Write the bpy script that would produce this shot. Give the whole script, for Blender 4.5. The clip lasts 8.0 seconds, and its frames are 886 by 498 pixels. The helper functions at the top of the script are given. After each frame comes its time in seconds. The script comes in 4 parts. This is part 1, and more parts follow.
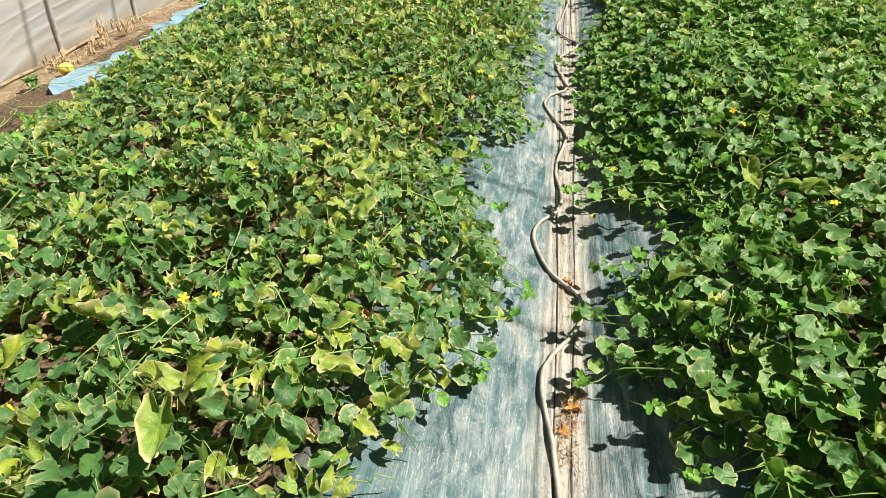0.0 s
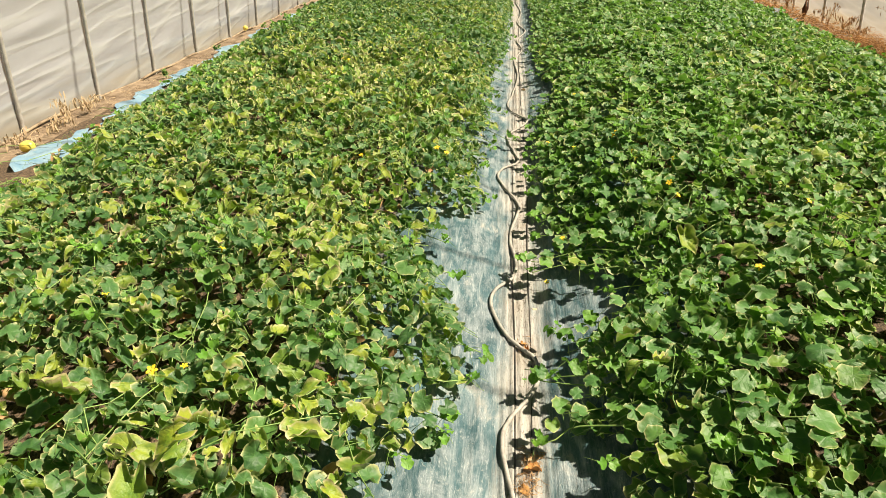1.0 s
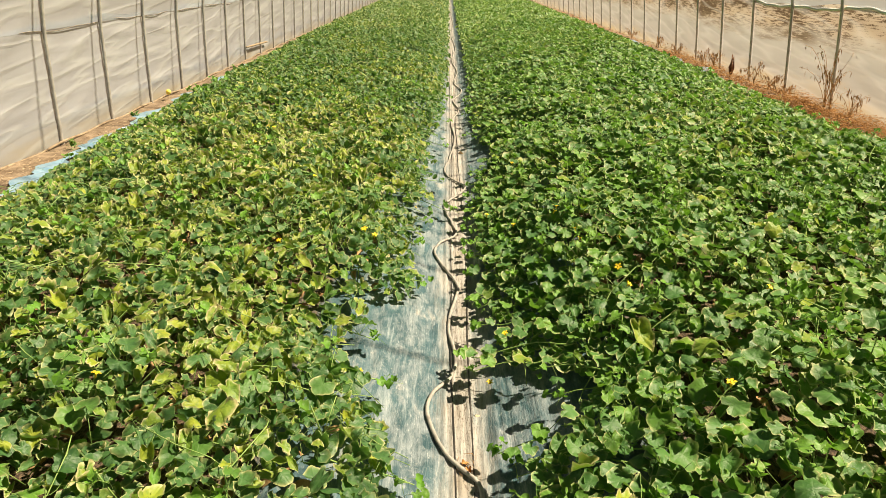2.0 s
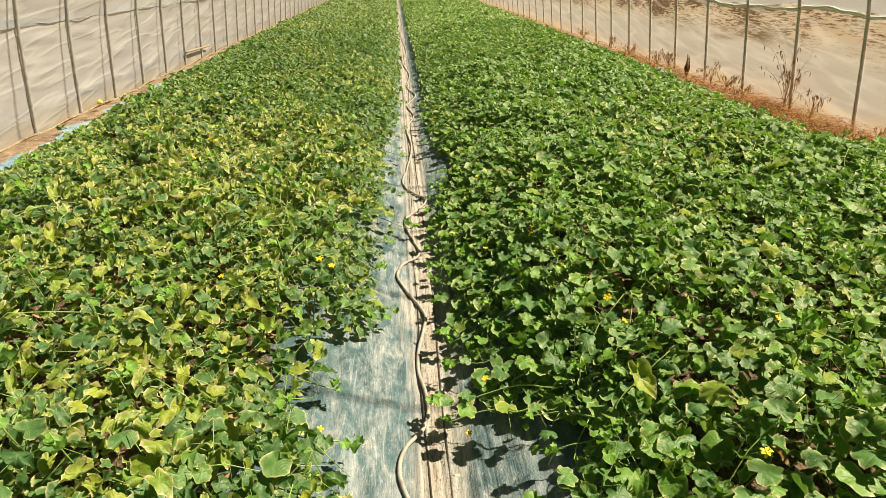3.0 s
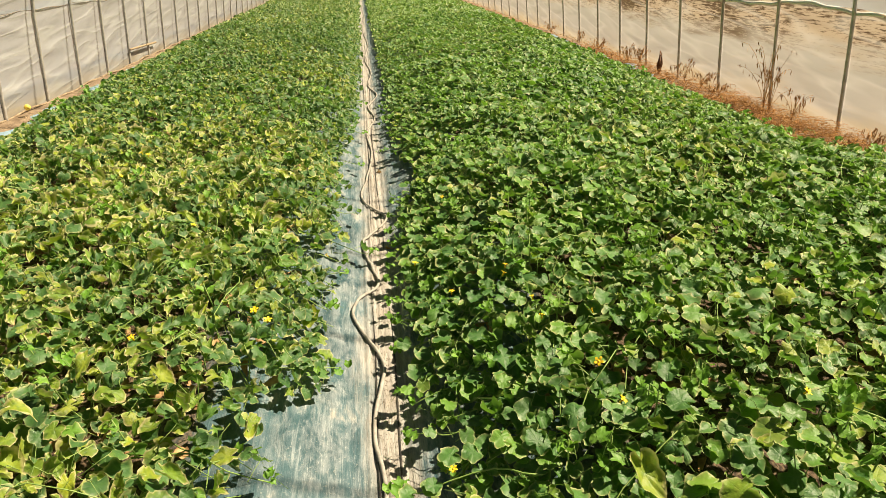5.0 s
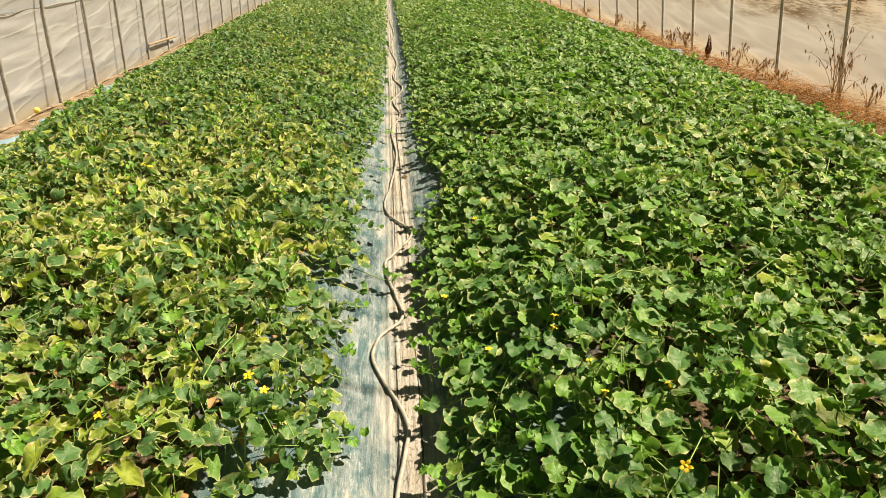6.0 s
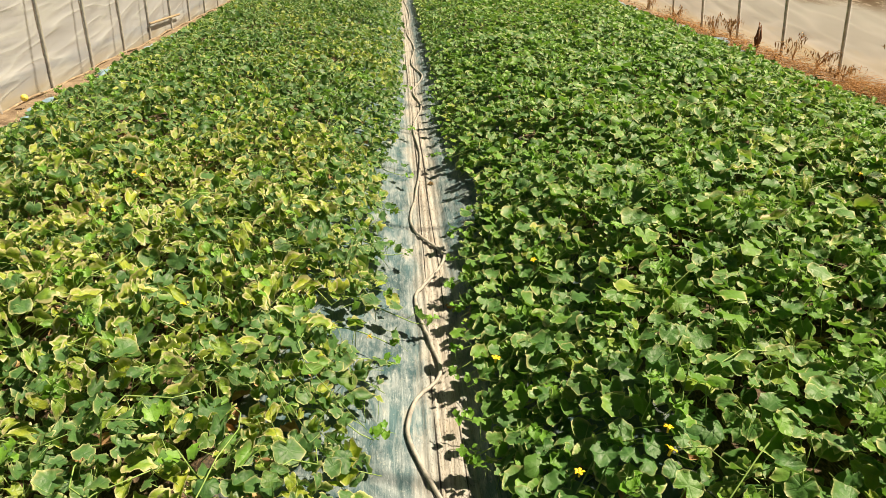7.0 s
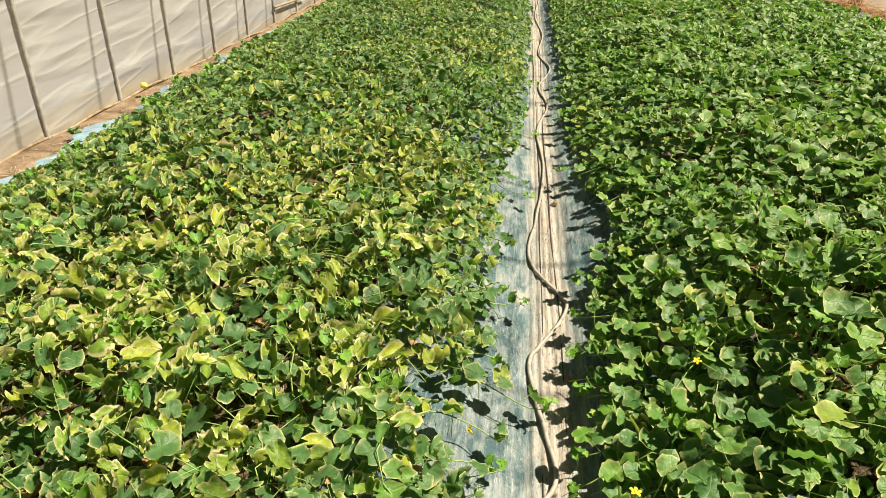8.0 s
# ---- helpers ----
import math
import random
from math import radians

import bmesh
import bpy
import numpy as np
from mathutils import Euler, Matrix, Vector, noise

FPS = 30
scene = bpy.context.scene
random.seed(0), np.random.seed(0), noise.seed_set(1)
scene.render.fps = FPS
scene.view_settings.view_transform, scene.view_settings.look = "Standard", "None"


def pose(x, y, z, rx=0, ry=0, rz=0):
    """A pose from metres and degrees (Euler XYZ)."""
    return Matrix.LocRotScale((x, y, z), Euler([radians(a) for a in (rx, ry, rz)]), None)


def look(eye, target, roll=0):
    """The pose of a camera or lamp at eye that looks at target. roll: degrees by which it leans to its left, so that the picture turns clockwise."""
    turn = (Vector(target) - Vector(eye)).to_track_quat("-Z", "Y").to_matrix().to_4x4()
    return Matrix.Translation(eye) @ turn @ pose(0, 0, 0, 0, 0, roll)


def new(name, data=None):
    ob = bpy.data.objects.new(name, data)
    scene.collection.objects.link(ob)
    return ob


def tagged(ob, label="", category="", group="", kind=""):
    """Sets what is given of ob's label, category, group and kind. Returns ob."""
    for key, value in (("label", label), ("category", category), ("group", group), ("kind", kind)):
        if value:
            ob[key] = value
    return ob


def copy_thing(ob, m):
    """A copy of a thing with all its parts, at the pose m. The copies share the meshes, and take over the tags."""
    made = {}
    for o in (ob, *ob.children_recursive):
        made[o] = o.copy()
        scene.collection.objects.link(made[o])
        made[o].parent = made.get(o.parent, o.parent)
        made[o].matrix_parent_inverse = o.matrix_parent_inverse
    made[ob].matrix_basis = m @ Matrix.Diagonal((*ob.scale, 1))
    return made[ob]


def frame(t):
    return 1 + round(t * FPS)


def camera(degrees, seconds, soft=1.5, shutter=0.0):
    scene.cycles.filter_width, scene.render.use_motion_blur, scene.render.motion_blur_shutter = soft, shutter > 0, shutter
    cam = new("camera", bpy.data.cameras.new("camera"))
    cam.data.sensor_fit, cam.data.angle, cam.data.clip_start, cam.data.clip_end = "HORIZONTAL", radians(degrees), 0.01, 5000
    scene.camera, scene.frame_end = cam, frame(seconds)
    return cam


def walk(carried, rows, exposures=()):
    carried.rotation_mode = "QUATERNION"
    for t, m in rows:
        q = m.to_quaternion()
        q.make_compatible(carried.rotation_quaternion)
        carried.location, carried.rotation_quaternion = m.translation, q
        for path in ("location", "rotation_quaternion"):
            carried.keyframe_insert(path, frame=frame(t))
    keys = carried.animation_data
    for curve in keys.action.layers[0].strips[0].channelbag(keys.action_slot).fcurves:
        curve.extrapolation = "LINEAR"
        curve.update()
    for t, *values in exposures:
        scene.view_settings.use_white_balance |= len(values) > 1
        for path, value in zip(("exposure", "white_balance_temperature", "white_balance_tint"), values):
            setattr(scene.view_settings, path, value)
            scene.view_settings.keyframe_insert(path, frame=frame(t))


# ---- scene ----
cam = camera(69.4, 8.0, soft=0.55)
PATH = [
    (0, (-0.021, -0.082, 1.576), (-0.333, 1.549, 0.461), -2.8),
    (0.5, (-0.023, -0.187, 1.607), (-0.306, 1.504, 0.576), -2.5),
    (1, (-0.009, -0.182, 1.64), (-0.203, 1.574, 0.702), -1.6),
    (1.5, (0.028, -0.034, 1.642), (-0.046, 1.783, 0.808), -1.0),
    (1.7, (0.051, 0.065, 1.658), (-0.006, 1.893, 0.85), -1.0),
    (2.8, (0.0, 0.521, 1.653), (0.078, 2.354, 0.856), -1.7),
    (3, (-0.003, 0.561, 1.646), (0.106, 2.39, 0.845), -1.4),
    (3.5, (0.041, 0.59, 1.663), (0.212, 2.407, 0.846), -1.1),
    (4, (0.075, 0.588, 1.629), (0.272, 2.395, 0.795), -1.4),
    (4.5, (0.085, 0.758, 1.637), (0.287, 2.567, 0.808), -0.9),
    (4.7, (0.074, 0.871, 1.651), (0.284, 2.681, 0.828), -1.1),
    (5.8, (0.105, 1.447, 1.652), (0.233, 3.252, 0.802), -2.8),
    (6, (0.121, 1.541, 1.643), (0.228, 3.343, 0.782), -3.0),
    (6.5, (0.08, 1.821, 1.634), (0.172, 3.622, 0.769), -2.7),
    (7, (-0.004, 2.15, 1.643), (0.083, 3.925, 0.726), -2.3),
    (7.5, (-0.023, 2.497, 1.641), (-0.049, 4.261, 0.699), -1.9),
    (8, (-0.033, 2.766, 1.643), (-0.29, 4.505, 0.689), -3.6),
]
walk(cam, [(t, look(eye, target, roll)) for t, eye, target, roll in PATH],
     exposures=[(0, 0.66, 6450, 10), (0.7, 0.67, 6800, 10), (1.5, 0.64, 7400, 11), (3, 0.63, 7750, 11), (6.5, 0.64, 7800, 11), (8, 0.64, 7300, 11)])

# ---- world, sun ----
SUN = Vector((0.74, 0.10, 1.0)).normalized()
world = bpy.data.worlds.new("sky")
scene.world = world
world.use_nodes = True
wt = world.node_tree
sky = wt.nodes.new("ShaderNodeTexSky")
sky.sky_type = "NISHITA"
sky.sun_disc = False
sky.sun_elevation = math.asin(SUN.z)
sky.sun_rotation = math.atan2(SUN.x, SUN.y)
sky.dust_density = 2.0
wt.links.new(sky.outputs[0], wt.nodes["Background"].inputs[0])
wt.nodes["Background"].inputs[1].default_value = 0.0125
sun_data = bpy.data.lights.new("sun", "SUN")
sun_data.energy = 6.1
sun_data.angle = radians(1.1)
sun_data.color = (1.0, 0.91, 0.74)
sun = new("sun", sun_data)
sun.matrix_world = look(SUN * 30, (0, 0, 0))

# ---- node helpers ----


class Mat:
    """A node material under construction."""

    def __init__(self, name):
        self.m = bpy.data.materials.new(name)
        self.m.use_nodes = True
        self.t = self.m.node_tree
        self.bsdf = self.t.nodes["Principled BSDF"]
        self.out = self.t.nodes["Material Output"]

    def node(self, kind, **inputs):
        n = self.t.nodes.new(kind)
        for k, v in inputs.items():
            self.put(n.inputs[k.replace("_", " ")], v)
        return n

    def put(self, socket, v):
        if isinstance(v, bpy.types.NodeSocket):
            self.t.links.new(v, socket)
        elif isinstance(v, (tuple, list)) and len(v) == 3 and socket.type == "RGBA":
            socket.default_value = (*v, 1)
        else:
            socket.default_value = v

    def math(self, op, a, b=0.0, clamp=False):
        n = self.t.nodes.new("ShaderNodeMath")
        n.operation, n.use_clamp = op, clamp
        self.put(n.inputs[0], a)
        self.put(n.inputs[1], b)
        return n.outputs[0]

    def mix(self, f, a, b):
        n = self.t.nodes.new("ShaderNodeMix")
        n.data_type = "RGBA"
        self.put(n.inputs[0], f)
        self.put(n.inputs[6], a)
        self.put(n.inputs[7], b)
        return n.outputs[2]

    def range(self, v, a, b, c=0.0, d=1.0):
        n = self.t.nodes.new("ShaderNodeMapRange")
        for i, x in enumerate((v, a, b, c, d)):
            self.put(n.inputs[i], x)
        return n.outputs[0]

    def place(self, scale=(1, 1, 1)):
        g = self.t.nodes.new("ShaderNodeNewGeometry")
        mp = self.t.nodes.new("ShaderNodeMapping")
        mp.inputs["Scale"].default_value = scale
        self.t.links.new(g.outputs["Position"], mp.inputs[0])
        return mp.outputs[0]

    def noise(self, vec, scale, detail=3.0, rough=0.55):
        n = self.node("ShaderNodeTexNoise", Scale=scale, Detail=detail, Roughness=rough)
        if vec is not None:
            self.t.links.new(vec, n.inputs["Vector"])
        return n.outputs["Fac"]

    def attr(self, name):
        n = self.t.nodes.new("ShaderNodeAttribute")
        n.attribute_name = name
        return n.outputs["Fac"]

    def bump(self, height, strength, distance=0.01):
        n = self.node("ShaderNodeBump", Strength=strength, Distance=distance, Height=height)
        self.t.links.new(n.outputs[0], self.bsdf.inputs["Normal"])
        return n.outputs[0]

    def set(self, **kw):
        for k, v in kw.items():
            self.put(self.bsdf.inputs[k.replace("_", " ")], v)

    def add_shader(self, shader, fac):
        """Mix another shader over what is built so far."""
        mx = self.t.nodes.new("ShaderNodeMixShader")
        self.put(mx.inputs[0], fac)
        prev = self.out.inputs[0].links[0].from_socket
        self.t.links.new(prev, mx.inputs[1])
        self.t.links.new(shader, mx.inputs[2])
        self.t.links.new(mx.outputs[0], self.out.inputs[0])


def leaf_material(name, yellow, rim_gain, young=False, fade=0.55, thin=4.5, patchy=1.7, bright=0.72, burnt=0.5, dark=(0.035, 0.125, 0.034), light=(0.084, 0.222, 0.054)):
    """Melon leaf: bluish green blades, pale veins, cream rims, some leaves turned yellow."""
    m = Mat(name)
    info = m.node("ShaderNodeObjectInfo").outputs["Random"]
    tone = m.math("FRACT", m.math("ADD", m.attr("tone"), info))
    second = m.math("FRACT", m.math("MULTIPLY", tone, 7.31))
    third = m.math("FRACT", m.math("MULTIPLY", tone, 23.7))
    pos = m.place()
    patch = m.noise(pos, 1.1, 2.0)
    grain = m.noise(pos, 55.0, 3.0)
    rim = m.attr("rim")
    green = m.mix(second, dark, light)
    if young:
        green = m.mix(second, (0.11, 0.31, 0.025), (0.20, 0.42, 0.045))
    green = m.mix(m.range(third, bright, bright + 0.23), green, (0.13, 0.30, 0.035))
    green = m.mix(m.range(grain, 0.35, 0.7, 0.0, 0.5), green, (0.10, 0.245, 0.05))
    vein = m.attr("vein")
    green = m.mix(m.math("MULTIPLY", m.math("POWER", vein, 3.0), 0.45), green, (0.16, 0.29, 0.11))
    # share of aged leaves grows in patches of the bed
    aged = m.range(m.math("ADD", tone, m.math("MULTIPLY", m.math("SUBTRACT", patch, 0.5), patchy)), 1.0 - yellow - 0.04, 1.0 - yellow + 0.10)
    old = m.mix(third, (0.22, 0.35, 0.03), (0.44, 0.46, 0.04))
    col = m.mix(m.math("MULTIPLY", aged, m.range(grain, 0.3, 0.6, 0.3, 0.75)), green, old)
    faded = m.math("MULTIPLY", aged, m.range(m.math("ADD", rim, m.math("MULTIPLY", m.math("SUBTRACT", grain, 0.5), 0.8)), fade, fade + 0.5), clamp=True)
    col = m.mix(faded, col, m.mix(second, (0.64, 0.60, 0.38), (0.61, 0.565, 0.28)))
    scorch = m.math("MULTIPLY", m.math("MULTIPLY", aged, m.math("POWER", rim, 3.0)), m.range(patch, burnt, burnt + 0.12), clamp=True)
    col = m.mix(m.math("MULTIPLY", scorch, 0.75), col, (0.46, 0.32, 0.17))
    edge = m.math("MULTIPLY", m.math("POWER", rim, thin), m.range(m.math("ADD", m.math("MULTIPLY", second, 0.7), m.math("MULTIPLY", patch, 0.6)), 0.34, 0.70), clamp=True)
    edge = m.math("MULTIPLY", m.math("MULTIPLY", edge, m.range(m.noise(pos, 28.0, 2.0), 0.36, 0.54, 0.2, 1.0)), rim_gain, clamp=True)
    col = m.mix(edge, col, (0.62, 0.61, 0.30))
    m.set(Base_Color=col, Roughness=m.range(grain, 0.3, 0.7, 0.42, 0.6))
    m.bsdf.inputs["Specular IOR Level"].default_value = 0.5
    m.bsdf.inputs["Sheen Weight"].default_value = 0.06
    m.bsdf.inputs["Sheen Roughness"].default_value = 0.45
    m.bump(m.math("ADD", m.math("MULTIPLY", m.math("POWER", vein, 4.0), -0.7), m.noise(pos, 120.0, 2.0)), 0.5, 0.004)
    tr = m.node("ShaderNodeBsdfTranslucent", Color=m.mix(0.5, col, (0.20, 0.46, 0.03)))
    m.add_shader(tr.outputs[0], 0.30)
    return m.m


def plain(name, col, col2, scale=20.0, rough=0.7, bump=0.2, stretch=(1, 1, 1), metal=0.0, dist=0.005):
    """Two-tone surface with grain at two scales."""
    m = Mat(name)
    pos = m.place(stretch)
    n1, n2 = m.noise(pos, scale, 5.0), m.noise(pos, scale * 7.0, 3.0)
    f = m.math("ADD", m.math("MULTIPLY", n1, 0.75), m.math("MULTIPLY", n2, 0.25))
    m.set(Base_Color=m.mix(m.range(f, 0.36, 0.64), col, col2), Roughness=m.range(n2, 0.3, 0.7, rough - 0.1, min(1.0, rough + 0.1)), Metallic=metal)
    m.bump(f, bump, dist)
    return m.m


def film_material(name, col, stain, stain_low, stain_high, clear, amount, glow=0.45):
    """Greenhouse film: milky, partly see-through, with soil stains gathered between two heights."""
    m = Mat(name)
    pos = m.place()
    streak = m.noise(m.place((0.5, 0.5, 3.5)), 2.2, 4.0)
    fine = m.noise(m.place((1.0, 0.8, 8.0)), 7.0, 9.0, 0.78)
    z = m.node("ShaderNodeSeparateXYZ", Vector=pos).outputs[2]
    wob = m.math("ADD", z, m.math("MULTIPLY", m.math("SUBTRACT", streak, 0.5), 0.5))
    band = m.math("MULTIPLY", m.range(wob, stain_low - 0.12, stain_low + 0.1), m.range(wob, stain_high, stain_high + 0.12, 1.0, 0.0))
    line = m.math("ADD", fine, m.math("MULTIPLY", m.math("SUBTRACT", m.noise(m.place((1.0, 0.35, 2.0)), 1.6, 2.0), 0.5), 0.5))
    spots = m.math("MULTIPLY", m.range(line, 0.49, 0.54), band)
    foot = m.math("MULTIPLY", m.range(wob, 0.26, 0.50, 1.0, 0.0), 0.65)
    base = m.mix(m.range(streak, 0.35, 0.65), col, tuple(c * 0.94 for c in col))
    base = m.mix(foot, base, (0.66, 0.55, 0.33))
    base = m.mix(m.math("MULTIPLY", band, amount * 0.55), base, (0.56, 0.40, 0.25))
    base = m.mix(m.math("MULTIPLY", spots, amount), base, stain)
    m.set(Base_Color=base, Roughness=0.38)
    sep = m.node("ShaderNodeSeparateXYZ", Vector=pos)
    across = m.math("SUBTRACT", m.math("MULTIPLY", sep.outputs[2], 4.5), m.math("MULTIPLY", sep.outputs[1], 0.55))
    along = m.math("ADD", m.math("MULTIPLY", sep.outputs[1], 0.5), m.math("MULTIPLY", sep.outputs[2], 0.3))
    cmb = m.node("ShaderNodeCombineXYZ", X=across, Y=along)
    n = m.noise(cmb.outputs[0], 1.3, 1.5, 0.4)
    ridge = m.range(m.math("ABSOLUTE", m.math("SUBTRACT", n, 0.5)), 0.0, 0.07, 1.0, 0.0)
    m.bump(m.math("ADD", m.math("MULTIPLY", streak, 0.4), ridge), 0.22, 0.02)
    # wrinkle crests painted lighter: their highlight is put into the film's colour
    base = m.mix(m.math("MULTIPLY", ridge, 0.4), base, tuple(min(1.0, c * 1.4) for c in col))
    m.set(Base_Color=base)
    tr = m.node("ShaderNodeBsdfTranslucent", Color=base)
    m.add_shader(tr.outputs[0], glow)
    tp = m.node("ShaderNodeBsdfTransparent")
    m.add_shader(tp.outputs[0], clear)
    return m.m


def mulch_material():
    """Green-tinted mulch film over the beds, crusted with pale silt along the furrow."""
    m = Mat("mulch_film")
    pos = m.place()
    sep = m.node("ShaderNodeSeparateXYZ", Vector=pos)
    x = sep.outputs[0]
    lines = m.noise(m.place((16.0, 0.9, 4.0)), 4.0, 6.0, 0.65)
    wide = m.noise(m.place((3.0, 0.8, 2.0)), 3.0, 4.0, 0.6)
    hair = m.noise(m.place((70.0, 3.2, 10.0)), 3.0, 6.0, 0.7)
    sm = m.node("ShaderNodeTexNoise", Vector=m.place((2.4, 1.0, 1.0)), Scale=6.0, Detail=9.0, Roughness=0.74, Distortion=0.5)
    smear = sm.outputs["Fac"]
    blot = m.noise(pos, 4.0, 4.0)
    speck = m.noise(pos, 85.0, 2.0)
    teal = m.mix(m.range(blot, 0.35, 0.65), (0.028, 0.074, 0.092), (0.070, 0.142, 0.168))
    pale = m.math("MULTIPLY", m.range(m.math("ADD", m.math("MULTIPLY", smear, 0.8), m.math("MULTIPLY", lines, 0.2)), 0.45, 0.61), 0.85, clamp=True)
    pale = m.math("MULTIPLY", pale, m.range(m.math("ABSOLUTE", m.math("SUBTRACT", x, 0.075)), 0.35, 0.6, 1.0, 0.05))
    teal = m.mix(pale, teal, (0.25, 0.295, 0.32))
    mud = m.math("MULTIPLY", m.range(m.math("ADD", m.math("MULTIPLY", smear, 0.6), m.math("MULTIPLY", blot, 0.4)), 0.56, 0.66), 0.75, clamp=True)
    teal = m.mix(mud, teal, (0.40, 0.37, 0.32))
    st = m.node("ShaderNodeTexNoise", Vector=m.place((17.0, 1.5, 3.0)), Scale=2.2, Detail=7.0, Roughness=0.7, Distortion=0.9)
    drag = m.math("MULTIPLY", m.range(st.outputs["Fac"], 0.51, 0.66), m.range(blot, 0.34, 0.6, 0.15, 0.75), clamp=True)
    teal = m.mix(m.math("MULTIPLY", drag, m.range(m.math("ABSOLUTE", m.math("SUBTRACT", x, 0.02)), 0.2, 0.55, 1.0, 0.35)), teal, (0.36, 0.41, 0.43))
    teal = m.mix(m.math("MULTIPLY", m.range(speck, 0.62, 0.72), 0.4), teal, (0.40, 0.41, 0.38))
    # thin pale streaks: glints off the film's wrinkles, painted as colour
    fine = m.node("ShaderNodeTexNoise", Vector=m.place((46.0, 5.0, 8.0)), Scale=2.6, Detail=8.0, Roughness=0.75, Distortion=1.4)
    glint = m.math("MULTIPLY", m.range(fine.outputs["Fac"], 0.56, 0.62), m.range(smear, 0.42, 0.58, 0.1, 0.9), clamp=True)
    teal = m.mix(m.math("MULTIPLY", glint, m.range(m.math("ABSOLUTE", m.math("SUBTRACT", x, 0.0)), 0.25, 0.5, 0.9, 0.4)), teal, (0.47, 0.51, 0.53))
    # pale silt; the dark hairlines paint the shade inside the fine folds
    silt = m.mix(m.range(hair, 0.34, 0.50), (0.11, 0.10, 0.088), (0.38, 0.36, 0.335))
    silt = m.mix(m.range(lines, 0.50, 0.66), silt, (0.49, 0.475, 0.45))
    silt = m.mix(m.range(smear, 0.5, 0.7, 0.0, 0.7), silt, (0.31, 0.285, 0.24))
    silt = m.mix(m.range(blot, 0.55, 0.72, 0.0, 0.4), silt, (0.30, 0.235, 0.17))
    crumb = m.noise(m.place((1.0, 0.5, 1.0)), 130.0, 3.0)
    silt = m.mix(m.math("MULTIPLY", m.range(crumb, 0.56, 0.64), m.range(wide, 0.4, 0.6, 0.2, 0.9)), silt, (0.11, 0.08, 0.055))
    # the crust lies in the furrow and frays out along the wrinkles
    away = m.math("ABSOLUTE", m.math("SUBTRACT", x, 0.075))
    frayed = m.math("ADD", away, m.math("ADD", m.math("MULTIPLY", m.math("SUBTRACT", wide, 0.5), 0.20), m.math("MULTIPLY", m.math("SUBTRACT", hair, 0.5), 0.16)))
    crust = m.range(frayed, 0.03, 0.12, 1.0, 0.0)
    col = m.mix(crust, teal, silt)
    # film buried in soil and leaf crumbs under the vines; canopy shade painted in
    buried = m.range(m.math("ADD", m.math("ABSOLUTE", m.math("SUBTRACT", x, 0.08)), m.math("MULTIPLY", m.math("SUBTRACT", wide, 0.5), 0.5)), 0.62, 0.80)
    shaded_humus = m.mix(m.range(crumb, 0.42, 0.6), (0.035, 0.023, 0.014), (0.15, 0.10, 0.06))
    col = m.mix(buried, col, shaded_humus)
    m.set(Base_Color=col, Roughness=m.math("ADD", m.range(smear, 0.3, 0.7, 0.40, 0.62), m.math("MULTIPLY", m.math("MAXIMUM", crust, buried), 0.35)))
    m.bump(m.math("ADD", m.math("ADD", lines, m.math("MULTIPLY", hair, 0.5)), m.math("ADD", m.math("MULTIPLY", smear, 0.8), m.math("MULTIPLY", speck, 0.2))), 0.55, 0.010)
    return m.m


DULL = dict(dark=(0.030, 0.098, 0.034), light=(0.070, 0.176, 0.058))
LEAF_L = leaf_material("leaf_yellowing", 0.08, 1.0, fade=0.58, thin=2.4, bright=0.86, **DULL)
LEAF_R = leaf_material("leaf_green", 0.07, 1.0, fade=0.66, patchy=0.7, thin=2.4, bright=0.6, dark=(0.040, 0.138, 0.036), light=(0.094, 0.24, 0.058))
LEAF_CL = leaf_material("leaf_curled_pale", 0.38, 1.0, fade=0.5, thin=1.7, **DULL)
LEAF_O = leaf_material("leaf_aged", 1.6, 1.0, fade=0.55, thin=1.8, burnt=0.2)
LEAF_W = leaf_material("leaf_withering", 1.6, 1.0, fade=0.22, thin=2.0, burnt=0.42)
LEAF_CR = leaf_material("leaf_curled", 0.10, 1.0, fade=0.6, thin=1.7, patchy=0.6, bright=0.66)
LEAF_B = leaf_material("leaf_broad", -0.6, 0.8, thin=2.8, bright=0.8)
LEAF_Y = leaf_material("leaf_young", 0.0, 0.25, True)
STEM = plain("stem_green", (0.16, 0.30, 0.07), (0.30, 0.42, 0.13), 40.0, 0.55, 0.1)
PETAL = plain("petal_yellow", (0.85, 0.55, 0.02), (0.90, 0.66, 0.05), 60.0, 0.5, 0.05)
MELON = plain("melon_yellow", (0.80, 0.58, 0.06), (0.85, 0.68, 0.16), 25.0, 0.4, 0.05)
SOIL = plain("soil_sandy", (0.12, 0.08, 0.05), (0.30, 0.225, 0.155), 9.0, 0.95, 0.8, dist=0.03)
MULCH = mulch_material()
FILM_SKY = plain("mulch_pale_blue", (0.13, 0.25, 0.36), (0.25, 0.37, 0.46), 12.0, 0.35, 0.3)
HOSE = plain("hose_grey", (0.25, 0.235, 0.215), (0.47, 0.445, 0.41), 30.0, 0.6, 0.15)
TAPE = plain("drip_tape_black", (0.018, 0.018, 0.018), (0.06, 0.055, 0.05), 30.0, 0.5, 0.15)
STEEL = plain("galvanised_steel", (0.33, 0.315, 0.295), (0.54, 0.525, 0.50), 18.0, 0.55, 0.2, metal=0.1)
DRIED = plain("dry_weed_leaf", (0.30, 0.165, 0.075), (0.50, 0.33, 0.17), 30.0, 0.9, 0.3)
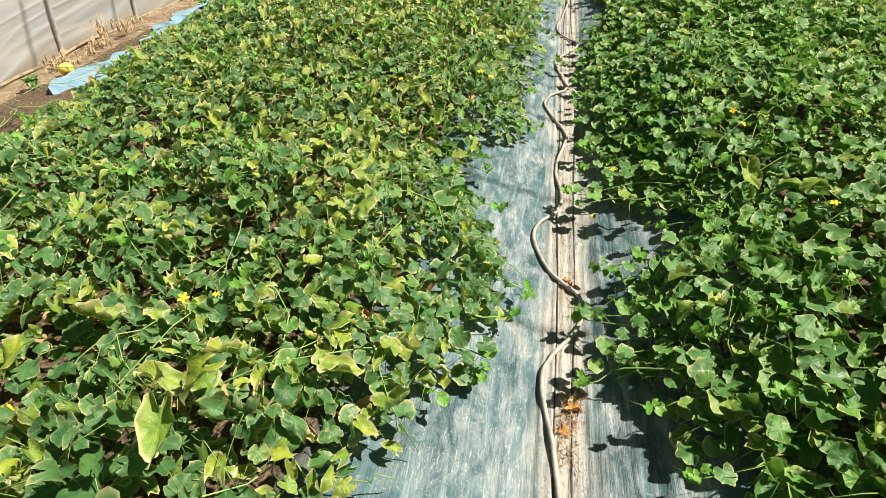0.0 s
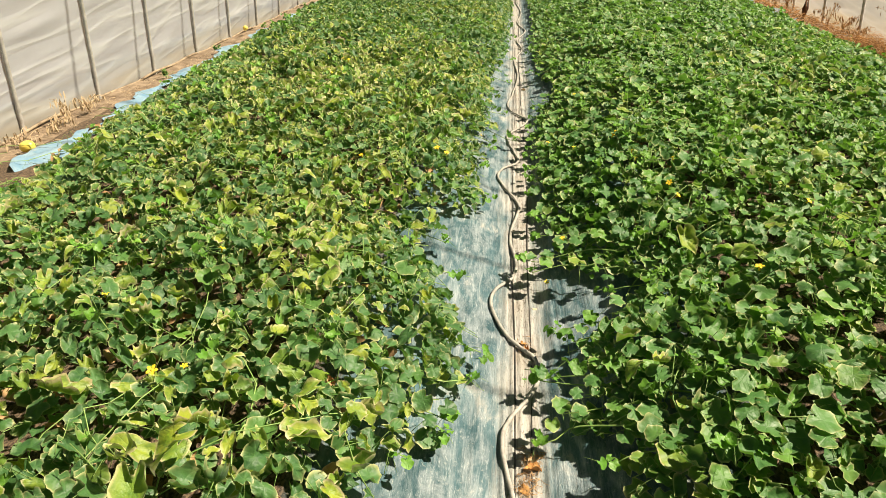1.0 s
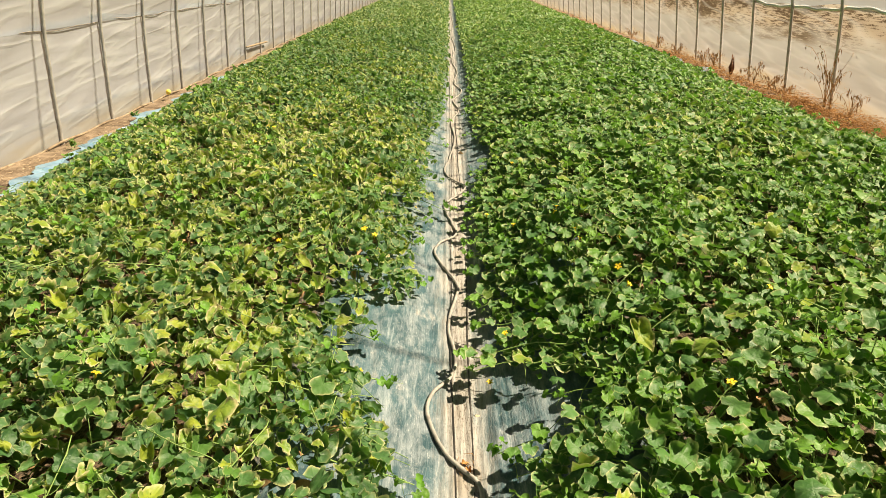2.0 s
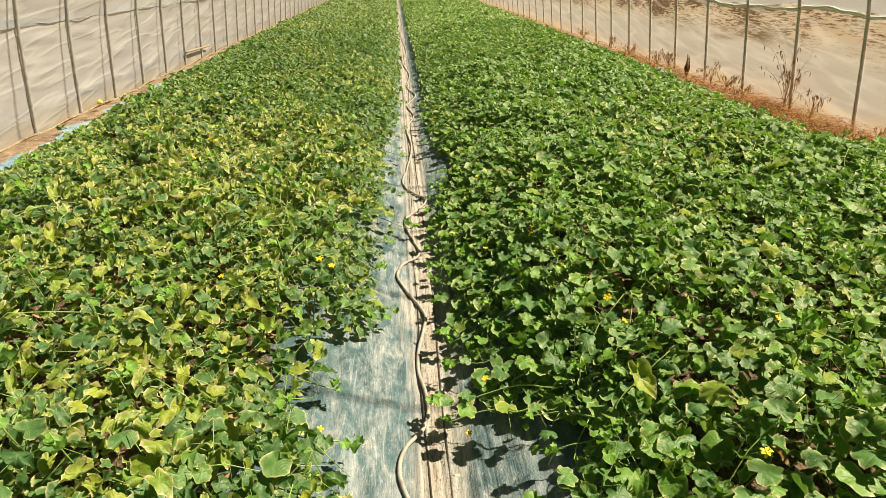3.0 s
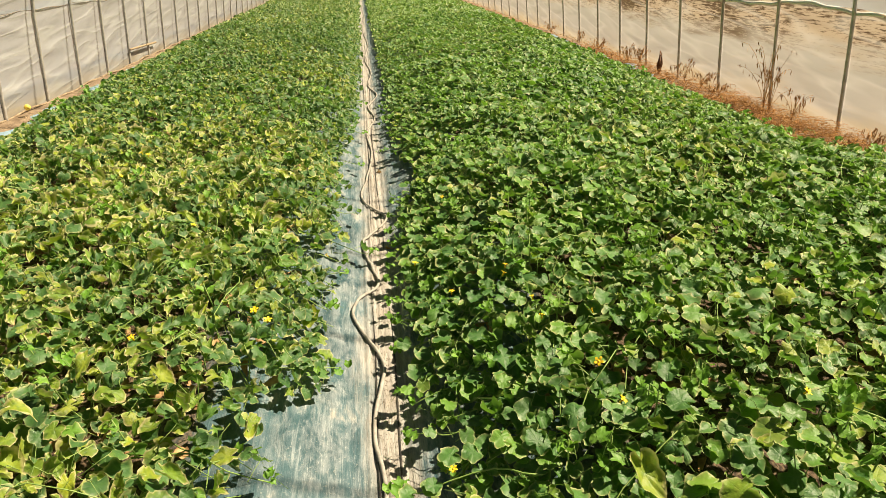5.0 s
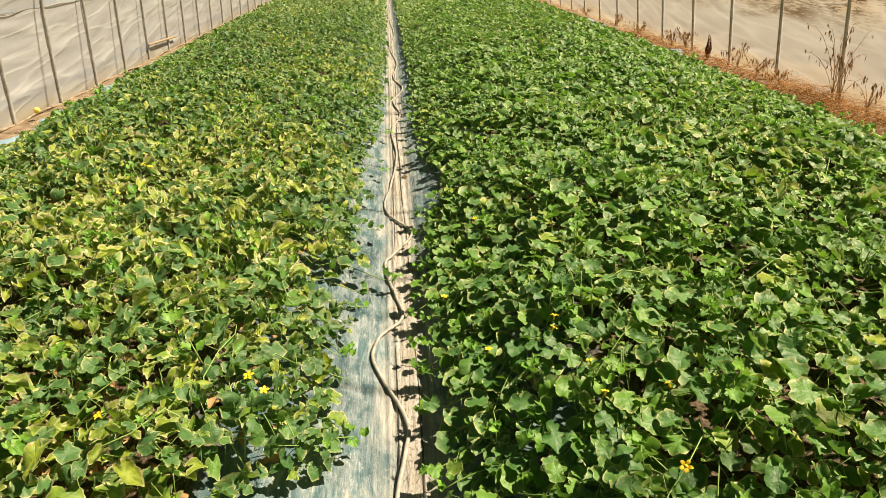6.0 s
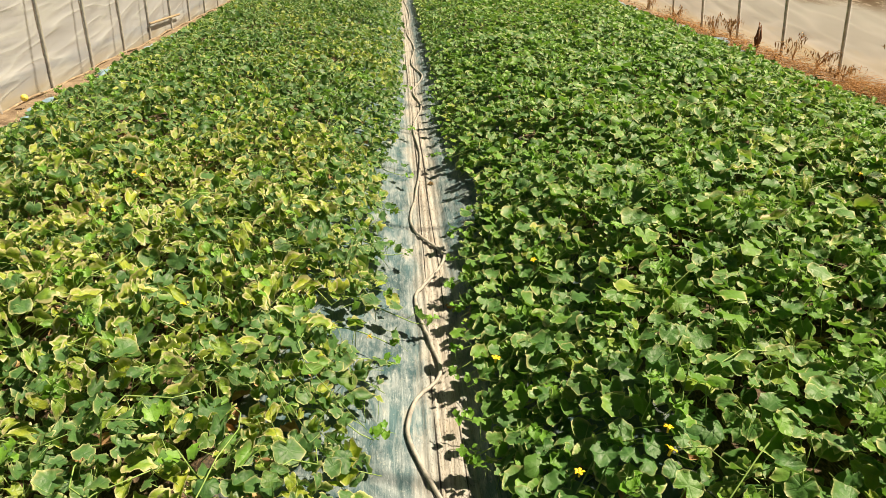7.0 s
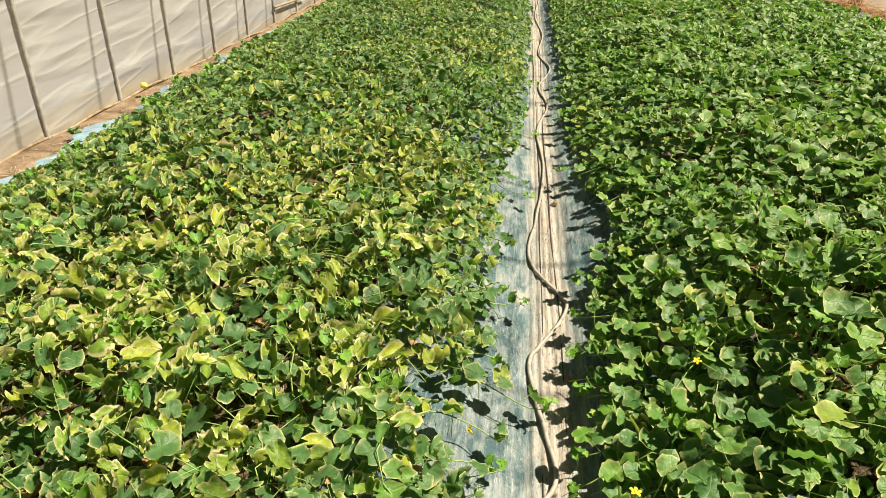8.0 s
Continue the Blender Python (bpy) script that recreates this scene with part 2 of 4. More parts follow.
DRY = plain("dry_weed", (0.29, 0.125, 0.035), (0.53, 0.285, 0.10), 30.0, 0.9, 0.3)
STRAW = plain("dry_straw", (0.44, 0.31, 0.18), (0.64, 0.52, 0.36), 30.0, 0.9, 0.3)
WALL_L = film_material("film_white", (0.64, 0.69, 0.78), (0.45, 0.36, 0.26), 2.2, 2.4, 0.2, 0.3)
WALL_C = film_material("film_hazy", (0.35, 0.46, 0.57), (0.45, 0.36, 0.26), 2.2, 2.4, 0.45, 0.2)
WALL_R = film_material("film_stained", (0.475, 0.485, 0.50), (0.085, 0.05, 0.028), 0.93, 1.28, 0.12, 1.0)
WHITE = plain("film_roll_white", (0.70, 0.70, 0.68), (0.82, 0.81, 0.78), 10.0, 0.5, 0.3)


def roof_material():
    m = Mat("film_clear")
    m.set(Base_Color=(0.8, 0.82, 0.84), Roughness=0.25)
    m.bump(m.noise(m.place(), 2.0), 0.2, 0.02)
    tp = m.node("ShaderNodeBsdfTransparent")
    m.add_shader(tp.outputs[0], 0.88)
    return m.m


ROOF = roof_material()

# ---- mesh helpers ----


def part(name, bm, material, parent=None, label=""):
    """Link a bmesh as one mesh object under a thing."""
    me = bpy.data.meshes.new(name)
    bm.to_mesh(me)
    bm.free()
    for p in me.polygons:
        p.use_smooth = True
    me.materials.append(material)
    ob = new(name, me)
    ob.parent = parent
    if label:
        tagged(ob, label)
    return ob


def mesh_arrays(name, verts, tris, mats=None, attrs=None, materials=()):
    """A triangle mesh from arrays, with float attributes per vertex."""
    me = bpy.data.meshes.new(name)
    verts, tris = np.asarray(verts, np.float32), np.asarray(tris, np.int32)
    me.vertices.add(len(verts))
    me.vertices.foreach_set("co", verts.ravel())
    me.loops.add(len(tris) * 3)
    me.loops.foreach_set("vertex_index", tris.ravel())
    me.polygons.add(len(tris))
    me.polygons.foreach_set("loop_start", np.arange(0, len(tris) * 3, 3, dtype=np.int32))
    me.polygons.foreach_set("use_smooth", np.ones(len(tris), bool))
    for mat in materials:
        me.materials.append(mat)
    if mats is not None:
        me.polygons.foreach_set("material_index", np.asarray(mats, np.int32))
    for key, vals in (attrs or {}).items():
        a = me.attributes.new(key, "FLOAT", "POINT")
        a.data.foreach_set("value", np.asarray(vals, np.float32))
    me.update()
    me.validate()
    return me


def tube_arrays(pts, radius, sides=4, taper=1.0):
    """Vertices and triangles of a thin tube along pts."""
    pts = np.asarray(pts, float)
    d = np.gradient(pts, axis=0)
    d /= np.linalg.norm(d, axis=1)[:, None] + 1e-9
    ref = np.where(np.abs(d[:, 2:3]) > 0.9, [[1.0, 0, 0]], [[0, 0, 1.0]])
    u = np.cross(d, ref)
    u /= np.linalg.norm(u, axis=1)[:, None] + 1e-9
    v = np.cross(d, u)
    n = len(pts)
    rad = radius * np.linspace(1, taper, n)
    ang = np.arange(sides) / sides * 2 * np.pi
    V = pts[:, None] + rad[:, None, None] * (np.cos(ang)[None, :, None] * u[:, None] + np.sin(ang)[None, :, None] * v[:, None])
    T = []
    for i in range(n - 1):
        for j in range(sides):
            a, b = i * sides + j, i * sides + (j + 1) % sides
            T += [(a, b, b + sides), (a, b + sides, a + sides)]
    for j in range(1, sides - 1):
        T += [(0, j + 1, j), ((n - 1) * sides, (n - 1) * sides + j, (n - 1) * sides + j + 1)]
    return V.reshape(-1, 3), np.array(T)


def joined(chunks):
    """Join (verts, tris) chunks."""
    V, T, o = [], [], 0
    for v, t in chunks:
        V.append(v)
        T.append(np.asarray(t) + o)
        o += len(v)
    return np.concatenate(V), np.concatenate(T)


def tube_object(name, pts, radius, material, parent=None, sides=8, taper=1.0):
    v, t = tube_arrays(pts, radius, sides, taper)
    ob = new(name, mesh_arrays(name, v, t, materials=(material,)))
    ob.parent = parent
    return ob


def smooth_line(keys, step=0.02):
    """Points (y, x) on a smooth curve through the keys."""
    ky, kx = np.array(keys, float).T
    slope = np.gradient(kx, ky)
    ys = np.arange(ky[0], ky[-1], step)
    i = np.clip(np.searchsorted(ky, ys) - 1, 0, len(ky) - 2)
    w = ky[i + 1] - ky[i]
    f = (ys - ky[i]) / w
    xs = (2 * f ** 3 - 3 * f ** 2 + 1) * kx[i] + (f ** 3 - 2 * f ** 2 + f) * w * slope[i] + (3 * f ** 2 - 2 * f ** 3) * kx[i + 1] + (f ** 3 - f ** 2) * w * slope[i + 1]
    return ys, xs


def sheet(name, xs, ys, height, material, parent=None):
    """A grid sheet over xs, ys with z from height(x, y)."""
    X, Y = np.meshgrid(xs, ys)
    Z = height(X, Y)
    nx, ny = len(xs), len(ys)
    idx = np.arange(nx * ny).reshape(ny, nx)
    a, b, c, d = idx[:-1, :-1].ravel(), idx[:-1, 1:].ravel(), idx[1:, 1:].ravel(), idx[1:, :-1].ravel()
    T = np.concatenate([np.stack([a, b, c], 1), np.stack([a, c, d], 1)])
    ob = new(name, mesh_arrays(name, np.stack([X, Y, Z], -1).reshape(-1, 3), T, materials=(material,)))
    ob.parent = parent
    return ob


# ---- plan ----
LEFT, RIGHT, SKEW = -3.51, 3.9, 0.115          # planes of the posts; the west legs stand a little further on
BAY, FIRST, HOOPS = 0.965, -3.83, 51   # spacing of the hoops along the house
Y0, Y1 = -4.3, 46.0


def wave(x, y, s, k=0.0):
    """Cheap smooth unevenness in -1..1."""
    return 0.5 * np.sin(x * s * 1.3 + 1.7 * np.sin(y * s * 0.7 + k)) + 0.5 * np.sin(y * s + 1.9 * np.sin(x * s * 0.9 + 2 * k) + k)


def ground_z(x, y):
    """Furrow in the middle, beds rising towards both walls."""
    d = np.abs(np.asarray(x) - 0.08)
    z = np.interp(d, [0, 0.07, 0.25, 0.42, 0.7, 1.4, 2.6, 3.0, 3.7, 6.0, 9.0], [0, 0.0, 0.05, 0.105, 0.14, 0.15, 0.20, 0.275, 0.285, 0.10, 0.0])
    return z + 0.012 * wave(x, y, 5.0) * np.clip(d - 0.25, 0, 1)


far = np.array([-2500, -900, -300, -120, -60, -30, -15, -9, -6, -4.5])
gx = np.concatenate([far, np.arange(-3.8, 4.4, 0.09), -far[::-1]])
gy = np.concatenate([far - 6, np.arange(-8, 48, 0.25), [52, 60, 80, 140, 320, 950, 2600]])
tagged(sheet("ground", gx, gy, lambda x, y: ground_z(x, y) - 0.012, SOIL), "sandy brown soil raised into planting beds", "ground", kind="structure")

# ---- mulch films and the silt-covered furrow ----
LEFT_EDGE = [(-5, -0.35), (0.7, -0.40), (0.96, -0.40), (1.14, -0.29), (1.53, -0.27), (1.66, -0.19), (1.94, -0.17), (2.19, -0.28), (2.5, -0.44), (2.75, -0.45), (3.05, -0.35), (3.15, -0.19), (3.53, -0.20), (3.85, -0.25), (4.06, -0.15), (4.18, -0.38), (4.33, -0.37), (4.5, -0.18), (5.37, -0.20), (6.4, -0.21), (6.9, -0.15), (8, -0.07), (11, -0.02), (60, 0.0)]
RIGHT_EDGE = [(-5, 0.42), (0.9, 0.52), (1.04, 0.49), (1.24, 0.37), (1.6, 0.26), (1.75, 0.27), (2.0, 0.43), (2.15, 0.52), (2.36, 0.52), (2.48, 0.36), (2.65, 0.30), (3.2, 0.22), (3.7, 0.19), (4.13, 0.21), (4.56, 0.20), (5.0, 0.28), (5.4, 0.33), (5.62, 0.45), (6.0, 0.46), (6.25, 0.38), (7.2, 0.33), (9, 0.35), (11, 0.33), (60, 0.28)]


def edge(keys, y):
    ky, kx = zip(*keys)
    return np.interp(y, ky, kx)


ridge = np.random.default_rng(3)
RIDGES = [(0.5 + ridge.random() * 2.0, ridge.random() * 6, 60 + ridge.random() * 190) for _ in range(9)]


def film_z(x, y):
    """Film pressed on the soil: fine wrinkles along the furrow, looser folds on the slopes."""
    z = sum(np.sin(x * f + 0.35 * np.sin(y * a + p) + p) for a, p, f in RIDGES) / len(RIDGES)
    mid = np.exp(-((x - 0.08) / 0.15) ** 2)
    folds = 0.005 * np.sin(x * 60 + 1.6 * np.sin(y * 2.1)) * np.sin(y * 1.7 + x * 9) + 0.005 * wave(x, y, 19) + 0.003 * wave(x, y, 47, 1.0)
    return ground_z(x, y) + 0.012 + 0.011 * z * mid + folds * (1 - 0.7 * mid)


fine_y = np.concatenate([np.arange(-4, 0.6, 0.2), np.arange(0.6, 9, 0.05), np.arange(9, 46.1, 0.4)])
fine_x = np.concatenate([np.arange(-3.2, -0.86, 0.06), np.arange(-0.85, -0.12, 0.014), np.arange(-0.12, 0.28, 0.0055), np.arange(0.28, 1.05, 0.014), np.arange(1.06, 3.14, 0.06)])
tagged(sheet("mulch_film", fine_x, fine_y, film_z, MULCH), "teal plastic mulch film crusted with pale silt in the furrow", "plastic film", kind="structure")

# pale blue film edges along both walls, showing in torn stretches
for k, (x0, x1, y0, y1) in enumerate([(-3.18, -2.80, 3.2, 4.9), (-3.27, -2.94, 4.85, 6.2), (-3.29, -2.98, 6.25, 7.3), (-3.29, -2.98, 7.2, 8.6), (-3.29, -3.04, 8.9, 10.0), (-3.32, -3.1, 10.5, 12.6), (3.2, 3.48, 4.8, 5.5), (3.34, 3.66, 8.6, 9.6), (3.42, 3.6, 9.8, 10.6), (3.45, 3.65, 11.5, 14.0)]):
    ob = sheet("film_edge", np.linspace(x0, x1, 12), np.arange(y0, y1, 0.05),
               lambda x, y, k=k: ground_z(x, y) + 0.03 + 0.022 * wave(x, y, 7.0, k) + 0.008 * wave(x, y, 24.0, k), FILM_SKY)
    for vert in ob.data.vertices:
        # ragged outline: the strip narrows and widens along its length
        mid, u = (x0 + x1) / 2, (vert.co.y - y0) / (y1 - y0)
        vert.co.x = mid + (vert.co.x - mid) * (0.45 + 0.35 * math.sin(u * 9 + k) + 0.2 * math.sin(u * 31 + 2 * k)) * min(1.0, 6 * u + 0.2, 6 * (1 - u) + 0.2)
    tagged(ob, "pale blue plastic film edge lying on soil", "plastic film", "film edges by the walls")

# ---- irrigation lines ----
HOSE_LINE = [(-4, 0.05), (0.2, 0.1), (0.7, 0.07), (1.02, 0.057), (1.1, 0.048), (1.21, 0.034), (1.31, 0.014), (1.41, -0.003), (1.5, 0.0), (1.59, 0.035), (1.66, 0.08), (1.76, 0.123), (1.85, 0.13), (1.92, 0.12), (1.98, 0.072), (2.06, 0.01), (2.18, -0.043), (2.3, -0.07), (2.43, -0.045), (2.53, 0.015), (2.63, 0.045), (2.77, 0.042), (2.93, 0.018), (3.07, 0.02), (3.29, 0.055), (3.4, 0.07), (3.57, 0.03), (3.71, -0.028), (3.86, -0.07), (3.95, -0.06), (4.05, -0.03), (4.17, 0.055), (4.4, 0.04), (4.63, -0.003), (4.83, -0.007), (4.93, 0.044), (5.1, 0.126), (5.23, 0.149), (5.34, 0.094), (5.53, 0.005), (6.05, 0.02), (6.47, 0.06), (6.86, 0.08), (7.7, 0.05), (8.3, 0.14), (9.0, 0.08), (9.6, 0.2), (10.4, 0.1), (11.5, 0.16), (13, 0.08), (15, 0.16), (18, 0.09), (22, 0.15), (28, 0.1), (36, 0.14), (45, 0.12)]
ys, xs = smooth_line(HOSE_LINE)
tagged(tube_object("irrigation_hose", np.stack([xs, ys, film_z(xs, ys) * 0.6 + 0.013 + 0.4 * (ground_z(xs, ys) + 0.012)], 1), 0.0080, HOSE), "grey dusty irrigation hose snaking along the furrow", "hose")
for x0, r in ((0.105, 0.0042), (0.038, 0.0032)):
    ys = np.arange(-4, 45, 0.08)
    ob = tube_object("drip_tape", np.stack([x0 + 0.010 * np.sin(ys * 0.9 + x0 * 40) + 0.004 * np.sin(ys * 4.0), ys, 0.013 + 0.003 * np.sin(ys * 1.7 + x0 * 90)], 1), r, TAPE, sides=6)
    tagged(ob, "thin black drip tape lying straight along furrow", "drip tape", "drip tapes")

# ---- side films, roof ----


def inset(z):
    """How far the hoop legs bend inward with height."""
    return np.interp(z, [0.2, 1.2, 1.75], [0.0, 0.085, 0.19])


def wall_sheet(name, x, zs, wrinkle, material, label, out=1.0):
    """A hanging film along the house, wrinkled between the posts."""
    Yg = np.concatenate([np.arange(Y0, 2.0, 0.25), np.arange(2.0, 16, 0.07), np.arange(16, Y1, 0.2)])
    Yv, Zv = np.meshgrid(Yg, zs)
    rel = (Zv - zs[0]) / (zs[-1] - zs[0])
    belly = np.abs(np.sin((Yv - FIRST) / BAY * np.pi))
    fold = np.abs(np.sin(Zv * 8.5 - Yv * 1.0 + 1.1 * np.sin(Yv * 1.3 + Zv * 2))) ** 8 + 0.6 * np.abs(np.sin(Zv * 14 - Yv * 1.6 + 1.7 * np.sin(Yv * 0.8 + Zv))) ** 9
    sag = -out * wrinkle * (fold + 0.3 * np.sin(Yv * 4.1 + Zv * 3))
    X = x - out * inset(Zv) + out * 0.012 * belly * np.sin(rel * np.pi) + sag * belly
    Z = Zv + (0.02 * np.sin(Yv * 2.1) + 0.012 * np.sin(Yv * 5.7)) * (rel if out < 0 else 1)
    idx = np.arange(Yv.size).reshape(Yv.shape)
    a, b, c, d = idx[:-1, :-1].ravel(), idx[:-1, 1:].ravel(), idx[1:, 1:].ravel(), idx[1:, :-1].ravel()
    T = np.concatenate([np.stack([a, b, c], 1), np.stack([a, c, d], 1)])
    ob = new(name, mesh_arrays(name, np.stack([X, Yv, Z], -1).reshape(-1, 3), T, materials=(material,)))
    return tagged(ob, label, "plastic film", kind="structure")


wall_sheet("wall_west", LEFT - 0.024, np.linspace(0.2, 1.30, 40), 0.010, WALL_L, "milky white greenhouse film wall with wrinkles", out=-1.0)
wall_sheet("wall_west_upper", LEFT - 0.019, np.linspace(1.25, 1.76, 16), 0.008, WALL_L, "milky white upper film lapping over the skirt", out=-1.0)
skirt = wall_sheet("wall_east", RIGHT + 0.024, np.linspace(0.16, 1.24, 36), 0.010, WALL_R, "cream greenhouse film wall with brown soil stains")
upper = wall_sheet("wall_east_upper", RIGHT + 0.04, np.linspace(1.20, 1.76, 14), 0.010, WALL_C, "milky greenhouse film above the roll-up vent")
skirt.visible_shadow = upper.visible_shadow = False
ys = np.arange(Y0, Y1, 0.06)
tagged(tube_object("film_roll", np.stack([RIGHT - 0.065 + 0.006 * np.sin(ys * 13), ys, 1.22 + 0.022 * np.sin(ys * 2.2) + 0.012 * np.sin(ys * 5.1) + 0.005 * np.sin(ys * 17)], 1), 0.015, WHITE),
       "white rolled-up film edge along the wall", "film roll")


def arch_line():
    """The flat arch over the beds."""
    a = np.linspace(0, np.pi, 25)
    mid, half = (LEFT + RIGHT) / 2, (RIGHT - LEFT) / 2 - 0.19
    return np.stack([mid - half * np.cos(a), SKEW * (1 + np.cos(a)) / 2, 1.75 + 1.15 * np.sin(a)], 1)


def leg_line(x, y, sign):
    """A leg that bends a little inward on its way up."""
    return [(x, y, 0.05), (x, y, 0.3), (x + sign * 0.045, y, 0.8), (x + sign * 0.085, y, 1.2), (x + sign * 0.14, y, 1.52), (x + sign * 0.19, y, 1.78)]


hoop = new("greenhouse_hoop")
tagged(hoop, "galvanised steel pipe hoop of the greenhouse", "greenhouse hoop", "greenhouse hoops")
tube_object("leg", leg_line(LEFT, SKEW, 1), 0.0155, STEEL, hoop, 10)
tube_object("leg", leg_line(RIGHT, 0, -1), 0.0155, STEEL, hoop, 10)
tube_object("arch", arch_line(), 0.0112, STEEL, hoop, 8)
hoop.location = (0, FIRST, 0)
for i in range(1, HOOPS):
    copy_thing(hoop, pose(0, FIRST + BAY * i, 0))

arch = arch_line()
Yg = np.arange(Y0, Y1, 0.475)
V = np.stack([np.repeat(arch[None, :, 0], len(Yg), 0), np.repeat(Yg[:, None], len(arch), 1), np.repeat(arch[None, :, 2] + 0.03, len(Yg), 0)], -1)
idx = np.arange(V.shape[0] * V.shape[1]).reshape(V.shape[:2])
a, b, c, d = idx[:-1, :-1].ravel(), idx[:-1, 1:].ravel(), idx[1:, 1:].ravel(), idx[1:, :-1].ravel()
roof = new("roof_film", mesh_arrays("roof_film", V.reshape(-1, 3), np.concatenate([np.stack([a, b, c], 1), np.stack([a, c, d], 1)]), materials=(ROOF,)))
roof.visible_shadow = False
tagged(roof, "clear plastic greenhouse roof film", "plastic film", kind="structure")
for name, y in (("wall_north", Y1), ("wall_south", Y0)):
    prof = np.concatenate([[[LEFT, 0, 0.0]], arch, [[RIGHT, 0, 0.0]]])
    prof[:, 1] = y
    T = [(0, i, i + 1) for i in range(1, len(prof) - 1)]
    tagged(new(name, mesh_arrays(name, prof, T, materials=(WALL_L,))), "milky film end wall of the greenhouse", "plastic film", kind="structure")

# ---- leaves ----


def leaf_arrays(r, kind, n=36, rings=((0.40, 0.0), (0.72, 0.2), (0.90, 0.62), (1.0, 1.0))):
    """A melon leaf of unit width lying in XY: five rounded lobes, toothed wavy margin, a notch at the stalk: verts, tris, rim, vein."""
    a = (np.arange(n) + 0.5) / n * 2 * np.pi - np.pi      # angle from the tip
    k = np.clip(np.round(a / 1.13), -2, 2)
    u = np.abs(a / 1.13 - k)
    depth = {"flat": 0.17, "round": 0.10, "curl": 0.16, "young": 0.30, "roll": 0.10}[kind] * (0.7 + 0.6 * r.random())
    lobe = np.array([0.86, 0.95, 1.0, 0.95, 0.86])[(k + 2).astype(int)] * (1 - depth * np.clip(2 * u, 0, 1.25) ** 2.2)
    notch = 0.16 + 0.84 * np.clip((np.pi - np.abs(a)) / 0.42, 0, 1) ** 0.8
    ph = r.random(4) * 6.283
    teeth = 1 + 0.03 * np.sin(15 * a + ph[0]) + 0.025 * np.sin(7 * a + ph[3]) + 0.05 * (r.random(n) - 0.5)
    rad = 0.54 * lobe * notch * teeth
    stretch = {"curl": 0.8, "roll": 0.6}.get(kind, 1.0) * (0.9 + 0.22 * r.random())
    # two bends: across an axis near the midrib, and along it
    bend = {"flat": 1.1, "round": 1.4, "curl": 4.0, "young": 1.6, "roll": 4.6}[kind] * (0.6 + 0.7 * r.random())
    bend *= -1.0 if r.random() < {"flat": 0.55, "round": 0.5, "curl": 0.25}.get(kind, 0.1) else 1.0
    turn = r.normal(0, {"flat": 0.8, "round": 0.8, "curl": 0.5}.get(kind, 0.2))
    arch = r.normal(-0.7, 0.5) if kind != "roll" else r.normal(-0.5, 0.8)
    ruffle = {"flat": 0.042, "round": 0.045, "curl": 0.06, "young": 0.05, "roll": 0.055}[kind]
    curl = {"flat": 0.6, "round": 0.9, "curl": 0.9, "young": 0.2, "roll": 0.3}[kind] * (r.random() * 1.6 - 0.5)
    V, rim, vein = [np.zeros((1, 3))], [0.0], [0.75]
    rib = np.exp(-(u * 1.13 / 0.10) ** 2)
    for f, rm in rings:
        rr = f * (rad * f + (1 - f) * 0.46 * notch)
        x, y = rr * np.sin(a) * stretch, rr * np.cos(a)
        if kind in ("roll", "curl"):
            x = x * (1 - 0.55 * np.clip(y / 0.54, 0, 1) ** 1.4)
            y = y * 1.12
        z = ruffle * f ** 3 * (np.sin(5 * a + ph[1]) + 0.7 * np.sin(9 * a + ph[2]) + 0.5 * r.normal(size=n))
        z = z - 0.030 * f * rib + curl * max(0.0, f - 0.62) ** 1.5
        c, d = math.cos(turn), math.sin(turn)
        across, along = x * c + y * d, -x * d + y * c
        z = z + (1 - np.cos(bend * across)) / bend
        across = np.sin(bend * across) / bend
        z = z + arch * along * along * 0.5
        V.append(np.stack([across * c - along * d, across * d + along * c, z], 1))
        rim += [rm] * n
        vein += list(rib)
    T = []
    for i in range(n):
        j = (i + 1) % n
        T.append((0, 1 + j, 1 + i))
        for q in range(len(rings) - 1):
            p, o = 1 + q * n, 1 + (q + 1) * n
            T += [(p + i, o + j, o + i), (p + i, p + j, o + j)]
    return np.concatenate(V), np.array(T), np.array(rim), np.array(vein)


shapes = np.random.default_rng(11)
KINDS = ["flat"] * 10 + ["round"] * 4 + ["curl"] * 9 + ["young"] * 5 + ["roll"] * 7
TWO, EDGE, FAN = ((0.70, 0.1), (1.0, 1.0)), ((0.78, 0.2), (1.0, 1.0)), ((1.0, 0.8),)
LEAVES = [leaf_arrays(shapes, k, 15 if k == "young" else 26, TWO if k == "young" else ((0.48, 0.0), (0.86, 0.4), (1.0, 1.0))) for k in KINDS]
MID_LEAVES = [leaf_arrays(shapes, k, 17, TWO) for k in KINDS]
ROW_LEAVES = [leaf_arrays(shapes, k, 19, TWO) for k in KINDS]
FAN_LEAVES = [leaf_arrays(shapes, k, 9, EDGE) for k in KINDS]
FAR_LEAVES = [leaf_arrays(shapes, ("flat", "curl", "roll", "round", "curl")[i % 5], 6, EDGE) for i in range(15)]
END_LEAVES = [leaf_arrays(shapes, ("flat", "curl", "roll", "round", "curl")[i % 5], 7, FAN) for i in range(15)]
FLAT, CURL, YOUNG, ROLL = list(range(0, 14)), list(range(14, 23)), list(range(23, 28)), list(range(28, 35))
CURL += ROLL


